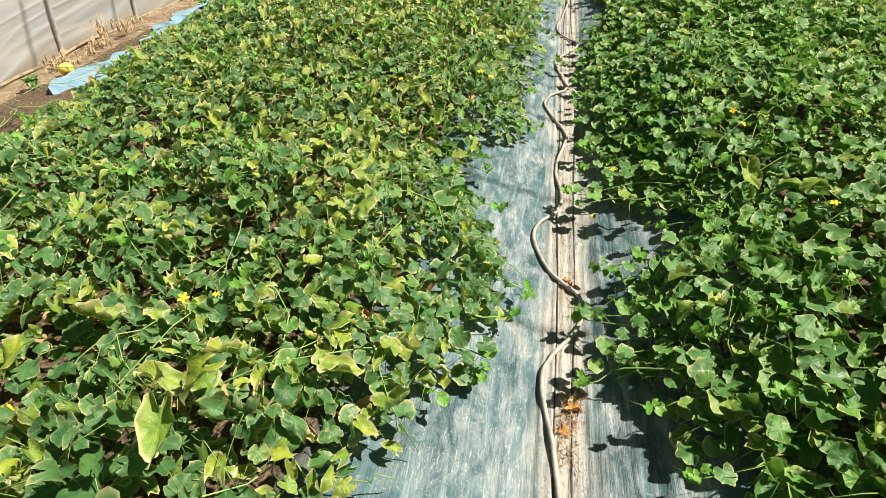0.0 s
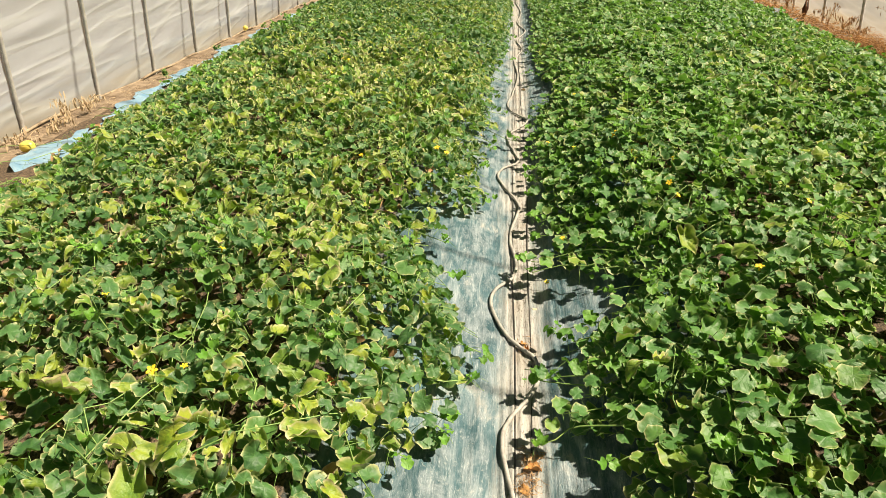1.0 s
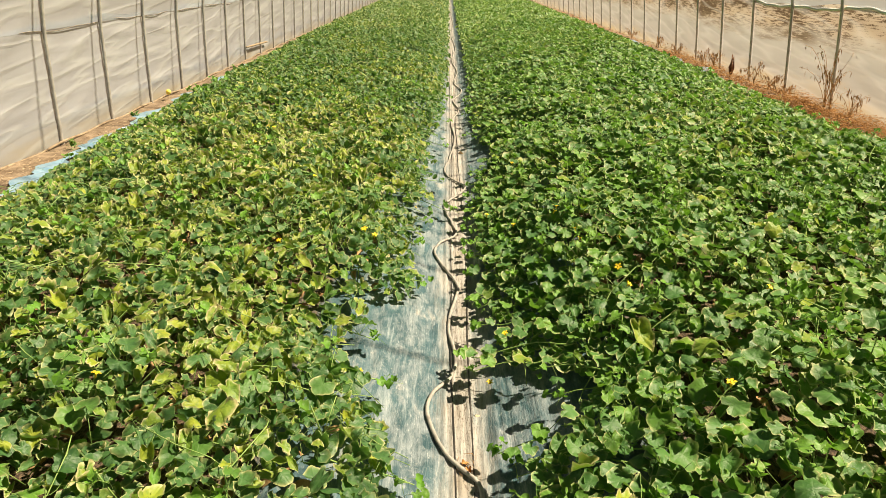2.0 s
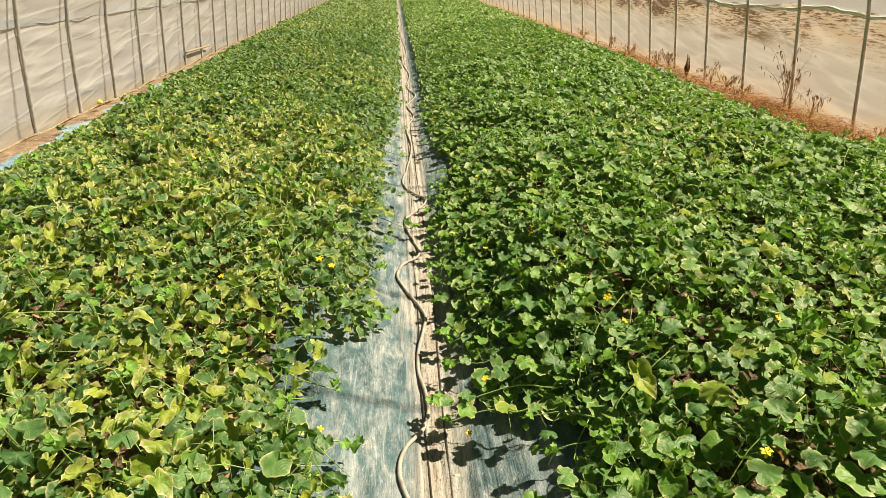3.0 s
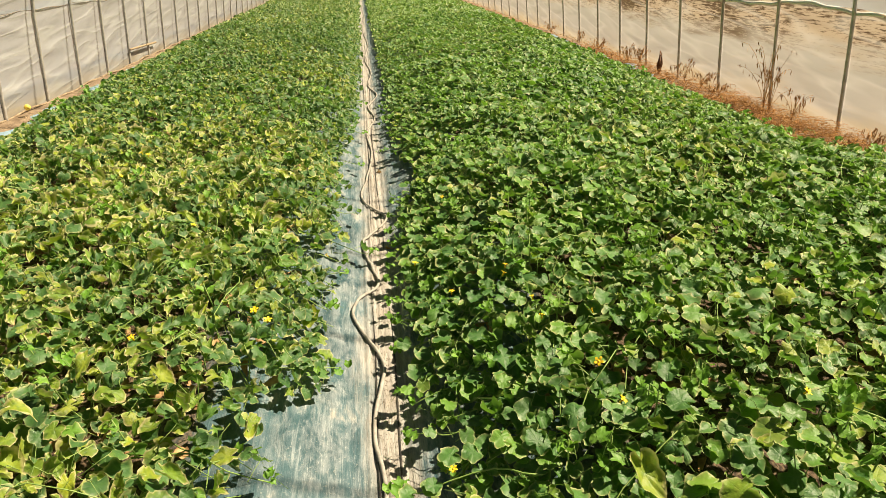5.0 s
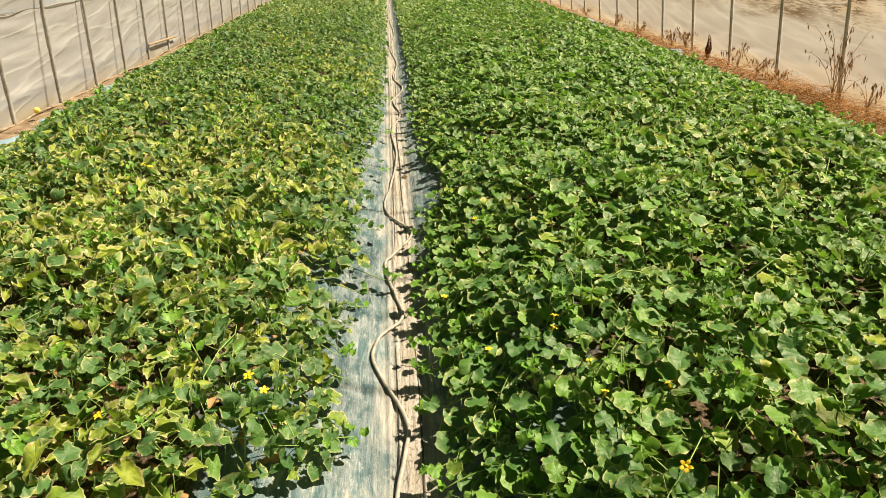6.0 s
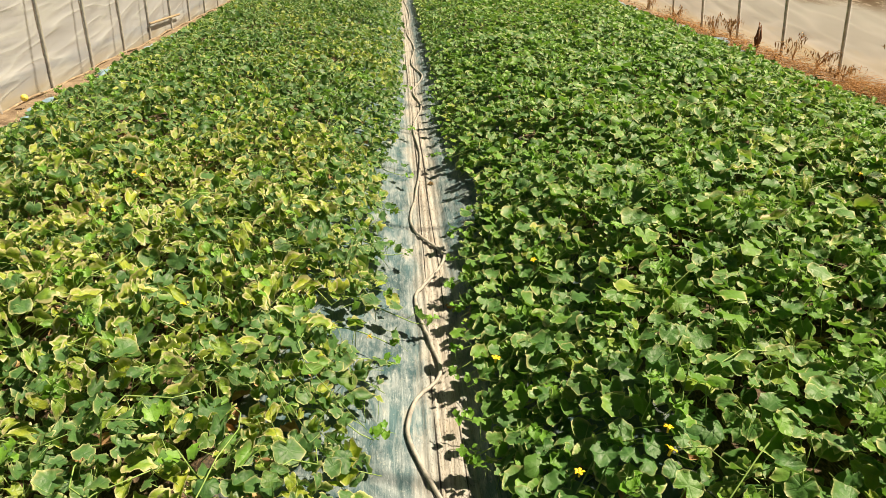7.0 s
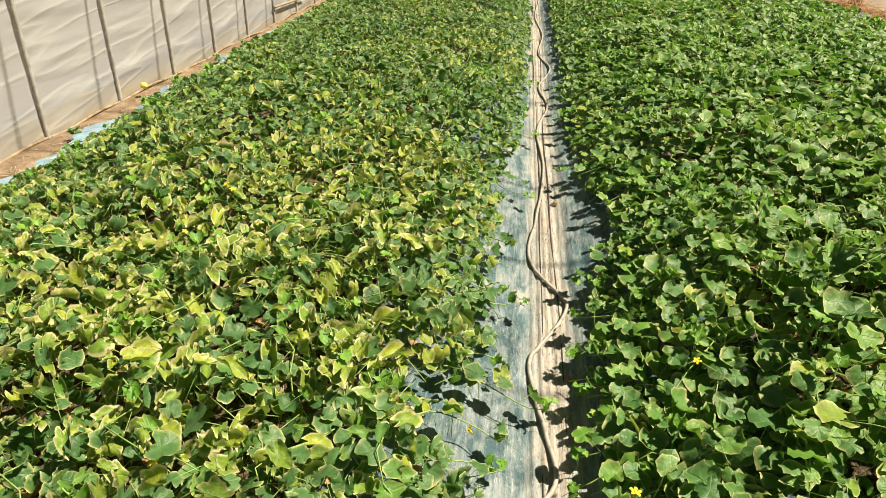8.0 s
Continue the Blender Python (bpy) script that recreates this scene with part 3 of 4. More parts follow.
def with_stalk(arr, r):
    """Leaf arrays plus a curved stalk below; triangles of the stalk take the second material."""
    V, T, rim, vein = arr
    bend = 0.5 * (r.random(2) - 0.5)
    s = np.linspace(0, 1, 3)[:, None]
    pts = np.array([[0, -0.05, -0.01]]) + s * np.array([[bend[0], -0.35 + bend[1], -0.6]]) + (s * s) * np.array([[0, -0.2, -0.5]])
    v, t = tube_arrays(pts, 0.017, 3, 1.15)
    mats = np.r_[np.zeros(len(T), int), np.ones(len(t), int)]
    return np.concatenate([V, v]), np.concatenate([T, t + len(V)]), mats, np.r_[rim, np.zeros(len(v))], np.r_[vein, np.zeros(len(v))]


STALKED = [with_stalk(a, shapes) for a in LEAVES]
ROW_LEAVES = [with_stalk(a, shapes) for a in ROW_LEAVES]
LEAF_MESH = {}
for side, mat, curl in (("l", LEAF_L, LEAF_CL), ("r", LEAF_R, LEAF_CR)):
    LEAF_MESH[side] = [mesh_arrays("leaf", V, T, mats, {"rim": rim, "vein": vein, "tone": np.zeros(len(V))}, (curl if k in ("curl", "roll") else mat, STEM)) for k, (V, T, mats, rim, vein) in zip(KINDS, STALKED)]


AGED_MESH, WITHERED_MESH = [], []
for k, (V, T, rim, vein) in zip(KINDS, LEAVES):
    data = {"rim": rim, "vein": vein, "tone": np.zeros(len(V))}
    if k == "roll":
        AGED_MESH.append(mesh_arrays("leaf", V, T, None, data, (LEAF_O,)))
    if k in ("roll", "curl"):
        WITHERED_MESH.append(mesh_arrays("leaf", V, T, None, data, (LEAF_W,)))


def canopy(x, y, side):
    """Height of the leaf tops over the soil."""
    e = edge(LEFT_EDGE, y) - x if side == "l" else x - edge(RIGHT_EDGE, y)
    wallside = x - np.interp(y, [3.2, 4.4, 6.2, 9, 16], [-2.74, -2.87, -2.95, -3.02, -3.14]) if side == "l" else np.interp(y, [4.1, 4.5, 4.9, 5.3, 6.4, 8.5, 12], [3.2, 3.5, 3.38, 3.16, 3.25, 3.28, 3.33]) - x
    h = (0.28 if side == "l" else 0.34) + (0.06 if side == "l" else 0.05) * wave(x, y, 4.2, 1.0) + (0.05 if side == "l" else 0.035) * wave(x, y, 9.0, 2.0) + 0.025 * wave(x, y, 23.0, 0.5)
    return h * np.clip(0.35 + e / 0.30 if side == "l" else 0.2 + e / 0.8, 0.0, 1.0) * np.clip(0.28 + wallside / (0.7 if side == "l" else 1.1), 0.0, 1.0), e, wallside


def scatter(y0, y1, density, r):
    """Leaf places over both beds between two rows: x, y, z, side, height share."""
    out = []
    for side, x0, x1 in (("l", -3.4, 0.05), ("r", 0.2, 3.6)):
        step = density ** -0.5
        cx, cy = np.meshgrid(np.arange(x0, x1, step), np.arange(y0, y1, step))
        n = cx.size
        x, y = cx.ravel() + step * r.random(n), np.minimum(cy.ravel() + step * r.random(n), y1 - 1e-4)
        h, e, w = canopy(x, y, side)
        ragged = 0.06 * wave(x, y, 17.0, 3.0)
        ok = (e + ragged > 0) & (w + ragged > 0)
        share = 0.15 + 0.85 * r.random(n) ** (0.5 if side == "l" else 0.38)
        z = ground_z(x, y) + 0.035 + h * share
        for i in np.nonzero(ok)[0]:
            out.append((x[i], y[i], z[i], side, share[i], e[i]))
    return out


def leaf_pose(x, y, z, e, side, r, size, steep):
    """Blades face up and a little to the light, tipping outward at the bed's edge."""
    az = r.random() * 6.283
    tilt = abs(r.normal(0, steep + (0.14 if side == "l" else 0.0)))
    m = Matrix.Rotation(az, 4, "Z") @ Matrix.Rotation(-tilt, 4, "X")
    lean = Matrix.Rotation((0.24 if side == "l" else 0.20) + 0.25 * (r.random() - 0.5) + (0.45 * max(0.0, 1 - e / 0.28) if side == "l" else -0.22 * max(0.0, 1 - e / 0.7)), 4, "Y")
    lean = Matrix.Rotation(0.12, 4, "X") @ lean
    return Matrix.Translation((x, y, z)) @ lean @ m @ Matrix.Scale(size, 4)


def pick(r, side, share):
    """Which leaf shape, and how wide."""
    u = r.random()
    if u < (0.46 if side == "l" else 0.20):
        return CURL[r.integers(len(CURL))], 0.052 + 0.05 * r.random()
    if u < (0.58 if side == "l" else 0.50) and share > 0.7:
        return YOUNG[r.integers(len(YOUNG))], 0.04 + 0.03 * r.random()
    k = 10 + r.integers(4) if side == "r" and r.random() < 0.35 else FLAT[r.integers(len(FLAT))]
    return k, (0.052 + 0.056 * r.random() ** 1.3) * (1.08 if side == "r" else 0.92)


def withering(x, y):
    """Share of leaves gone crinkled and cream, in two worn patches of the yellowing bed."""
    if x > -0.3:
        return 0.0
    blob = 0.05 + 0.78 * math.exp(-((x + 1.2) / 0.9) ** 2 - ((y - 4.7) / 1.2) ** 2) + 0.25 * math.exp(-((x + 1.8) / 0.5) ** 2 - ((y - 2.8) / 0.5) ** 2) + 0.22 * math.exp(-((x + 0.85) / 0.55) ** 2 - ((y - 0.95) / 0.35) ** 2)
    return blob * (0.6 + 0.8 * float(wave(x, y, 7.0, 4.0)))


def joined_leaves(spots, r, source, grow=1.0, stalks=False):
    """Arrays of many leaves in one mesh, with a tone for each."""
    groups = {}
    for x, y, z, side, share, e in spots:
        k, size = pick(r, side, share)
        far = source is FAR_LEAVES or source is END_LEAVES
        if far:
            k = r.integers(len(source))
        worn = not far and r.random() < withering(x, y)
        if worn:
            k, size = CURL[r.integers(len(CURL))], 0.065 + 0.045 * r.random()
        m = np.array(leaf_pose(x, y, z, e, side, r, size * grow, 0.48))
        groups.setdefault((k, worn), []).append((m, r.random()))
    V, T, M, A = [], [], [], [[], [], []]
    o = 0
    for (k, worn), items in groups.items():
        v, t, mats, rim, vein = source[k] if stalks else (source[k][0], source[k][1], np.zeros(len(source[k][1]), int), source[k][2], source[k][3])
        far = source is FAR_LEAVES or source is END_LEAVES
        if k in CURL and not far:
            mats = np.where(mats == 0, 3 if worn else 2, mats)
        elif far and k % 5 == 2:
            mats = mats + 2
        ms = np.array([m for m, _ in items])
        w = np.einsum("nij,vj->nvi", ms[:, :3, :3], v) + ms[:, None, :3, 3]
        n = len(items)
        V.append(w.reshape(-1, 3))
        T.append((t[None] + (o + np.arange(n) * len(v))[:, None, None]).reshape(-1, 3))
        M.append(np.tile(mats, n))
        A[0].append(np.tile(rim, n))
        A[1].append(np.tile(vein, n))
        A[2].append(np.repeat([q for _, q in items], len(v)))
        o += n * len(v)
    return np.concatenate(V), np.concatenate(T), np.concatenate(M), dict(zip(("rim", "vein", "tone"), map(np.concatenate, A)))


def vine_chunks(x, y, side, r, count=3):
    """Runner stems of a plant, creeping through the canopy."""
    out = []
    for _ in range(count):
        a = r.random() * 6.283
        L = 0.35 + 0.35 * r.random()
        s = np.linspace(0, 1, 9)
        px = x + np.cos(a) * L * s + 0.05 * np.sin(s * 9 + a)
        py = y + np.sin(a) * L * s + 0.04 * np.cos(s * 6 + a)
        h, e, w = canopy(px, py, side)
        pz = ground_z(px, py) + 0.03 + np.maximum(h, 0.03) * (0.15 + 0.84 * np.sin(s * 2.4)) + 0.012 * np.sin(s * 21 + a) * np.clip(s * 3, 0.1, 1)
        keep = e > -0.06
        if keep.sum() > 3:
            out.append(tube_arrays(np.stack([px, py, pz], 1)[keep], 0.0028, 4, 0.6))
    for _ in range(3):
        a, L = r.random() * 6.283, 0.06 + 0.10 * r.random()
        s = np.linspace(0, 1, 8)
        px, py = x + 0.5 * (r.random() - 0.5) + np.cos(a) * L * s, y + 0.4 * (r.random() - 0.5) + np.sin(a) * L * s
        h, e, w = canopy(px, py, side)
        pz = ground_z(px, py) + 0.05 + h + 0.05 * np.sin(s * 3.0) + 0.01 * np.sin(s * 14)
        if e.min() > 0:
            out.append(tube_arrays(np.stack([px, py, pz], 1), 0.0014, 3, 0.5))
    return out


PLANT_TAGS = dict(l=("melon plant with green, yellow-rimmed and yellowed leaves", "melon plant", "melon plants"),
                  r=("melon plant with dense dark green lobed leaves", "melon plant", "melon plants"))


def bed_plants(y0, y1, dy, nx, density, single, source, grow, stalks):
    """Plants on a loose grid; each gathers the leaves nearest to it."""
    r = np.random.default_rng(int(1000 + y0 * 10))
    spots = scatter(y0, y1, density, r)
    cells = {}
    for s in spots:
        xa, xb = (-3.3, -0.1) if s[3] == "l" else (0.3, 3.3)
        i = min(nx - 1, max(0, int((s[0] - xa) / (xb - xa) * nx)))
        cells.setdefault((s[3], i, int((s[1] - y0) / dy)), []).append(s)
    made = []
    for (side, i, j), group in sorted(cells.items()):
        if len(group) < 4:
            continue
        cx, cy = float(np.mean([g[0] for g in group])), float(np.mean([g[1] for g in group]))
        root = new("melon_plant")
        root.location = (cx, cy, float(ground_z(cx, cy)))
        tagged(root, *PLANT_TAGS[side])
        inv = Matrix.Translation(-root.location)
        chunks = vine_chunks(cx, cy, side, r)
        if chunks:
            v, t = joined(chunks)
            ob = new("vine", mesh_arrays("vine", v - np.array(root.location), t, materials=(STEM,)))
            ob.parent = root
        top = [g for g in group if single and g[4] > (0.75 if side == "l" else 0.82)]
        low = [g for g in group if not single or g[4] <= (0.75 if side == "l" else 0.82)]
        for x, y, z, sd, share, e in top:
            k, size = pick(r, sd, share)
            worn = r.random() < withering(x, y)
            ob = new("leaf", WITHERED_MESH[k % len(WITHERED_MESH)] if worn else LEAF_MESH[side][k])
            ob.parent = root
            ob.matrix_basis = inv @ leaf_pose(x, y, z, e, sd, r, size * grow, 0.44)
        if low:
            v, t, ms, at = joined_leaves(low, r, source, grow, stalks)
            ob = new("foliage", mesh_arrays("foliage", v - np.array(root.location), t, ms, at, (LEAF_L, STEM, LEAF_CL, LEAF_W) if side == "l" else (LEAF_R, STEM, LEAF_CR)))
            ob.parent = root
            tagged(ob, kind="stuff")
        made.append((root, side))
    return made


plants = []
plants += bed_plants(-3.8, 0.55, 0.87, 3, 320, False, END_LEAVES, 1.12, False)
plants += bed_plants(0.55, 3.9, 0.56, 5, 640, True, MID_LEAVES, 0.95, False)
plants += bed_plants(3.9, 6.1, 0.55, 4, 640, False, ROW_LEAVES, 1.0, True)
plants += bed_plants(6.1, 10.0, 0.65, 4, 680, False, FAN_LEAVES, 0.92, False)
plants += bed_plants(10.0, 16.0, 1.0, 3, 560, False, FAR_LEAVES, 0.92, False)
plants += bed_plants(16.0, 26.0, 1.25, 2, 400, False, END_LEAVES, 1.05, False)
plants += bed_plants(26.0, 45.5, 3.25, 1, 150, False, END_LEAVES, 1.45, False)


def nearest_plant(x, y):
    return min(plants, key=lambda p: (p[0].location.x - x) ** 2 + (p[0].location.y - y) ** 2)[0]


# ---- flowers ----


def flower_mesh(r):
    chunks = []
    for i in range(5):
        a = i / 5 * 6.283
        c, s = math.cos(a), math.sin(a)
        P = []
        for u, w, z in ((0.10, 0.07, 0.0), (0.55, 0.30, 0.16), (0.85, 0.24, 0.20), (1.05, 0.03, 0.10)):
            for q in (-w, w):
                P.append((0.5 * (u * c - q * s), 0.5 * (u * s + q * c), z * 0.7 + 0.03 * r.random()))
        chunks.append((np.array(P), np.array([(0, 1, 3), (0, 3, 2), (2, 3, 5), (2, 5, 4), (4, 5, 7), (4, 7, 6)])))
    chunks.append(tube_arrays([(0, 0, -0.5), (0, 0, -0.1), (0, 0, 0.1)], 0.10, 6, 1.4))
    v, t = joined(chunks)
    return mesh_arrays("flower", v, t, materials=(PETAL,))


FLOWERS = [flower_mesh(shapes) for _ in range(3)]
FLOWER_SPOTS = [
    (-1.11, 1.93, 0.49, 0.04), (0.79, 1.66, 0.62, 0.038), (0.73, 2.63, 0.51, 0.042), (0.19, 2.45, 0.07, 0.036),
    (-0.4, 3.2, 0.47, 0.045), (0.55, 3.2, 0.55, 0.04), (0.63, 3.07, 0.51, 0.036), (-1.41, 1.61, 0.47, 0.035),
    (-0.66, 1.64, 0.47, 0.03), (-1.02, 1.2, 0.48, 0.045), (-0.95, 1.25, 0.46, 0.03), (0.71, 2.39, 0.55, 0.034),
    (0.57, 3.27, 0.55, 0.034), (-0.26, 1.34, 0.11, 0.026), (-1.25, 0.78, 0.47, 0.05), (-1.47, 5.48, 0.5, 0.05),
    (-1.41, 5.42, 0.5, 0.045), (-1.46, 5.02, 0.48, 0.035), (-0.83, 4.13, 0.47, 0.04), (0.26, 3.99, 0.24, 0.045),
    (-0.2, 4.21, 0.22, 0.034), (0.43, 4.21, 0.51, 0.03), (0.25, 2.46, 0.3, 0.035), (1.22, 2.35, 0.55, 0.035),
    (0.62, 2.9, 0.53, 0.034), (0.35, 3.23, 0.47, 0.034), (0.8, 2.91, 0.53, 0.034), (-0.8, 3.07, 0.47, 0.04),
    (-0.34, 3.12, 0.47, 0.04), (-0.35, 2.44, 0.14, 0.034), (1.99, 4.7, 0.57, 0.035), (-0.92, 3.78, 0.49, 0.035),
]
for i, (x, y, z, size) in enumerate(FLOWER_SPOTS):
    host = nearest_plant(x, y)
    ob = new("flower", FLOWERS[i % 3])
    ob.parent = host
    ob.matrix_basis = Matrix.Translation(Vector((x, y, z)) - host.location) @ Euler((0.3 * math.sin(i * 2.1) - 0.35, 0.3 * math.cos(i * 1.7), i)).to_matrix().to_4x4() @ Matrix.Scale(size * 0.78, 4)
    tagged(ob, "open yellow melon flower")

# ---- shoots and runners ----


def cluster(x, y, z, r, count, size, rise):
    """Bright young leaves bunched round a growing tip."""
    out = []
    for i in range(count):
        k = YOUNG[r.integers(len(YOUNG))]
        m = Matrix.Translation((x + 0.018 * r.normal(), y + 0.018 * r.normal(), z + rise * r.random())) @ Matrix.Rotation(r.random() * 6.283, 4, "Z") @ Matrix.Rotation(-0.25 - 0.7 * r.random(), 4, "X") @ Matrix.Scale(size * (0.6 + 0.8 * r.random()), 4)
        out.append((k, m))
    return out


def shoot_mesh(items, origin, stems, r, mat):
    V, T, M, A, o = [], [], [], [[], [], []], 0
    for k, m in items:
        v, t, mats, rim, vein = STALKED[k]
        m = np.array(m)
        V.append(v @ m[:3, :3].T + m[:3, 3] - origin)
        T.append(t + o)
        M.append(mats)
        A[0].append(rim)
        A[1].append(vein)
        A[2].append(np.full(len(v), r.random()))
        o += len(v)
    for v, t in stems:
        V.append(v - origin)
        T.append(t + o)
        M.append(np.ones(len(t), int))
        for a in A:
            a.append(np.zeros(len(v)))
        o += len(v)
    return mesh_arrays("shoot", np.concatenate(V), np.concatenate(T), np.concatenate(M), dict(zip(("rim", "vein", "tone"), map(np.concatenate, A))), (mat, STEM))


tips = np.random.default_rng(21)
for root, side in plants:
    if not 0.9 < root.location.y < 9.5:
        continue
    for _ in range(tips.integers(2, 5) if side == "l" else tips.integers(4, 8)):
        x, y = root.location.x + 0.5 * (tips.random() - 0.5), root.location.y + 0.5 * (tips.random() - 0.5)
        h, e, w = canopy(x, y, side)
        if e < 0.05 or w < 0.05:
            continue
        z = float(ground_z(x, y) + 0.05 + h)
        items = cluster(x, y, z, tips, tips.integers(3, 6), 0.042, 0.05)
        stems = [tube_arrays([(x + 0.02, y + 0.05, z - 0.14), (x + 0.01, y + 0.02, z - 0.04), (x, y, z + 0.05)], 0.0036, 4, 0.6)]
        ob = new("shoot", shoot_mesh(items, np.array(root.location), stems, tips, LEAF_Y))
        ob.parent = root
        tagged(ob, "bright green upright growing tip")

RUNNERS = [(-0.11, 1.62), (-0.17, 1.41), (-0.31, 1.18), (-0.05, 5.06), (-0.11, 4.26), (-0.32, 2.61), (-0.12, 3.27), (0.04, 4.44), (-0.02, 6.19), (0.02, 7.3), (0.11, 1.69), (0.17, 1.98), (0.12, 2.48), (0.11, 1.38), (0.13, 2.84), (0.28, 5.22), (0.15, 4.76), (0.21, 4.4), (0.11, 4.1), (0.1, 2.6), (0.18, 3.01), (0.15, 3.67), (0.18, 6.6), (0.18, 7.6), (0.2, 8.4)]
for i in range(36):
    ty = 0.95 + 0.235 * i + 0.1 * tips.random()
    RUNNERS.append((float(edge(RIGHT_EDGE, ty)) - 0.03 - 0.09 * tips.random(), ty))
    if i % 2:
        RUNNERS.append((float(edge(LEFT_EDGE, ty)) + 0.02 + 0.08 * tips.random(), ty + 0.1))
for tx, ty in RUNNERS:
    side = "l" if tx < 0.08 else "r"
    sgn = -1.0 if side == "l" else 1.0
    s = np.linspace(0, 1, 9)
    L = 0.30 + 0.15 * tips.random()
    dy = 0.25 * (tips.random() - 0.6)
    px = tx + sgn * L * (1 - s) + 0.02 * np.sin(s * 9 + ty * 9)
    py = ty + dy * (1 - s) + 0.035 * np.cos(s * 6 + ty * 11) * (1 - 0.5 * s)
    pz = ground_z(px, py) + 0.035 + 0.07 * s + 0.10 * (1 - s)
    host = nearest_plant(tx + sgn * 0.35, ty)
    origin = np.array(host.location)
    items = cluster(tx, ty, float(pz[-1]), tips, 5, 0.036, 0.03)
    for i in (2, 4, 5, 7):
        m = leaf_pose(px[i] + 0.03 * tips.normal(), py[i] + 0.035 * tips.normal(), pz[i] + 0.03 + 0.03 * tips.random(), 1.0, side, tips, 0.075 - 0.025 * s[i] + 0.02 * tips.random(), 0.35)
        items.append((FLAT[tips.integers(len(FLAT))], m))
    ob = new("runner", shoot_mesh(items[:5], origin, [tube_arrays(np.stack([px, py, pz], 1), 0.0034, 5, 0.6)], tips, LEAF_Y))
    ob.parent = host
    tagged(ob, "pale green runner creeping onto the film")
    for k, m in items[5:]:
        lf = new("leaf", LEAF_MESH[side][k])
        lf.parent = ob
        lf.matrix_basis = Matrix.Translation(-host.location) @ m

# large aged leaves, rolled lengthwise and yellowing
AGED = [
    (-0.79, 0.98, 0.14), (-0.78, 0.86, 0.14), (-0.9, 0.88, 0.15), (-0.84, 0.78, 0.14), (-0.78, 0.7, 0.14), (-1.27, 1.13, 0.15),
    (-2.03, 2.7, 0.13), (-1.54, 2.45, 0.13), (-1.24, 1.54, 0.1), (-1.37, 0.95, 0.14), (-0.51, 1.01, 0.12), (-0.38, 1.03, 0.13),
    (-1.59, 1.58, 0.11), (-0.53, 4.13, 0.12), (-1.02, 4.25, 0.1), (-0.85, 4.1, 0.11), (-0.75, 4.1, 0.1), (-1.61, 4.38, 0.11),
    (-1.17, 4.15, 0.11), (-1.43, 4.04, 0.13), (-0.74, 4.67, 0.11), (-1.49, 4.33, 0.12), (-1.95, 2.54, 0.12), (-2.1, 2.84, 0.12),
    (0.42, 1.67, 0.11), (0.73, 2.26, 0.14), (0.49, 1.5, 0.1), (0.42, 1.54, 0.09), (-0.55, 2.5, 0.1), (-0.5, 2.21, 0.1),
    (-0.89, 2.9, 0.12), (-1.08, 3.2, 0.11), (-0.62, 3.51, 0.11), (-1.68, 3.48, 0.12),
]
OLDEST = len(AGED)
for x0, x1, y0, y1, n in ((-2.1, -0.55, 3.9, 6.4, 110), (-2.2, -0.6, 1.9, 3.9, 18), (-1.3, -0.4, 0.8, 1.9, 10), (1.3, 2.4, 3.9, 5.6, 34)):
    for _ in range(n):
        AGED.append((x0 + (x1 - x0) * tips.random(), y0 + (y1 - y0) * tips.random(), 0.07 + 0.04 * tips.random()))
for i, (x, y, size) in enumerate(AGED):
    side = "l" if x < 0 else "r"
    host = nearest_plant(x, y)
    h, e, w = canopy(x, y, side)
    lf = new("leaf", AGED_MESH[i % len(AGED_MESH)] if i < OLDEST else WITHERED_MESH[i % len(WITHERED_MESH)])
    lf.parent = host
    lf.matrix_basis = Matrix.Translation(Vector((x, y, float(ground_z(x, y) + (0.095 if i < OLDEST else 0.06) + h))) - host.location) @ Matrix.Rotation(i * 2.4, 4, "Z") @ Matrix.Rotation(-0.3 - 0.4 * tips.random(), 4, "X") @ Matrix.Scale(size, 4)
    tagged(lf, "rolled yellowing leaf with cream edge" if i < OLDEST else "crinkled leaf withering to pale cream")

# broad leaves spread in the light along the edge of the green bed
BROAD_MESH = [mesh_arrays("leaf", V, T, mats, {"rim": rim, "vein": vein, "tone": np.zeros(len(V))}, (LEAF_B, STEM)) for V, T, mats, rim, vein in STALKED[:14]]
BROAD = [(0.38, 2.65, 0.085), (0.53, 2.69, 0.095), (0.65, 2.59, 0.09), (0.58, 1.09, 0.085), (0.79, 0.95, 0.10), (0.66, 0.78, 0.095)]
for i in range(120):
    y = 0.9 + 0.05 * i
    BROAD.append((float(edge(RIGHT_EDGE, y)) + 0.05 + 0.65 * tips.random(), y, 0.06 + 0.035 * tips.random()))
for i, (x, y, size) in enumerate(BROAD):
    host = nearest_plant(x, y)
    h, e, w = canopy(x, y, "r")
    lf = new("leaf", BROAD_MESH[(i * 3) % 14])
    lf.parent = host
    lf.matrix_basis = Matrix.Translation(Vector((x, y, float(ground_z(x, y) + 0.045 + h))) - host.location) @ Matrix.Rotation(0.15 * math.sin(i * 2.3), 4, "Y") @ Matrix.Rotation(0.25 + 0.2 * math.sin(i), 4, "X") @ Matrix.Rotation(i * 2.4, 4, "Z") @ Matrix.Scale(size, 4)

# ---- dry matter ----


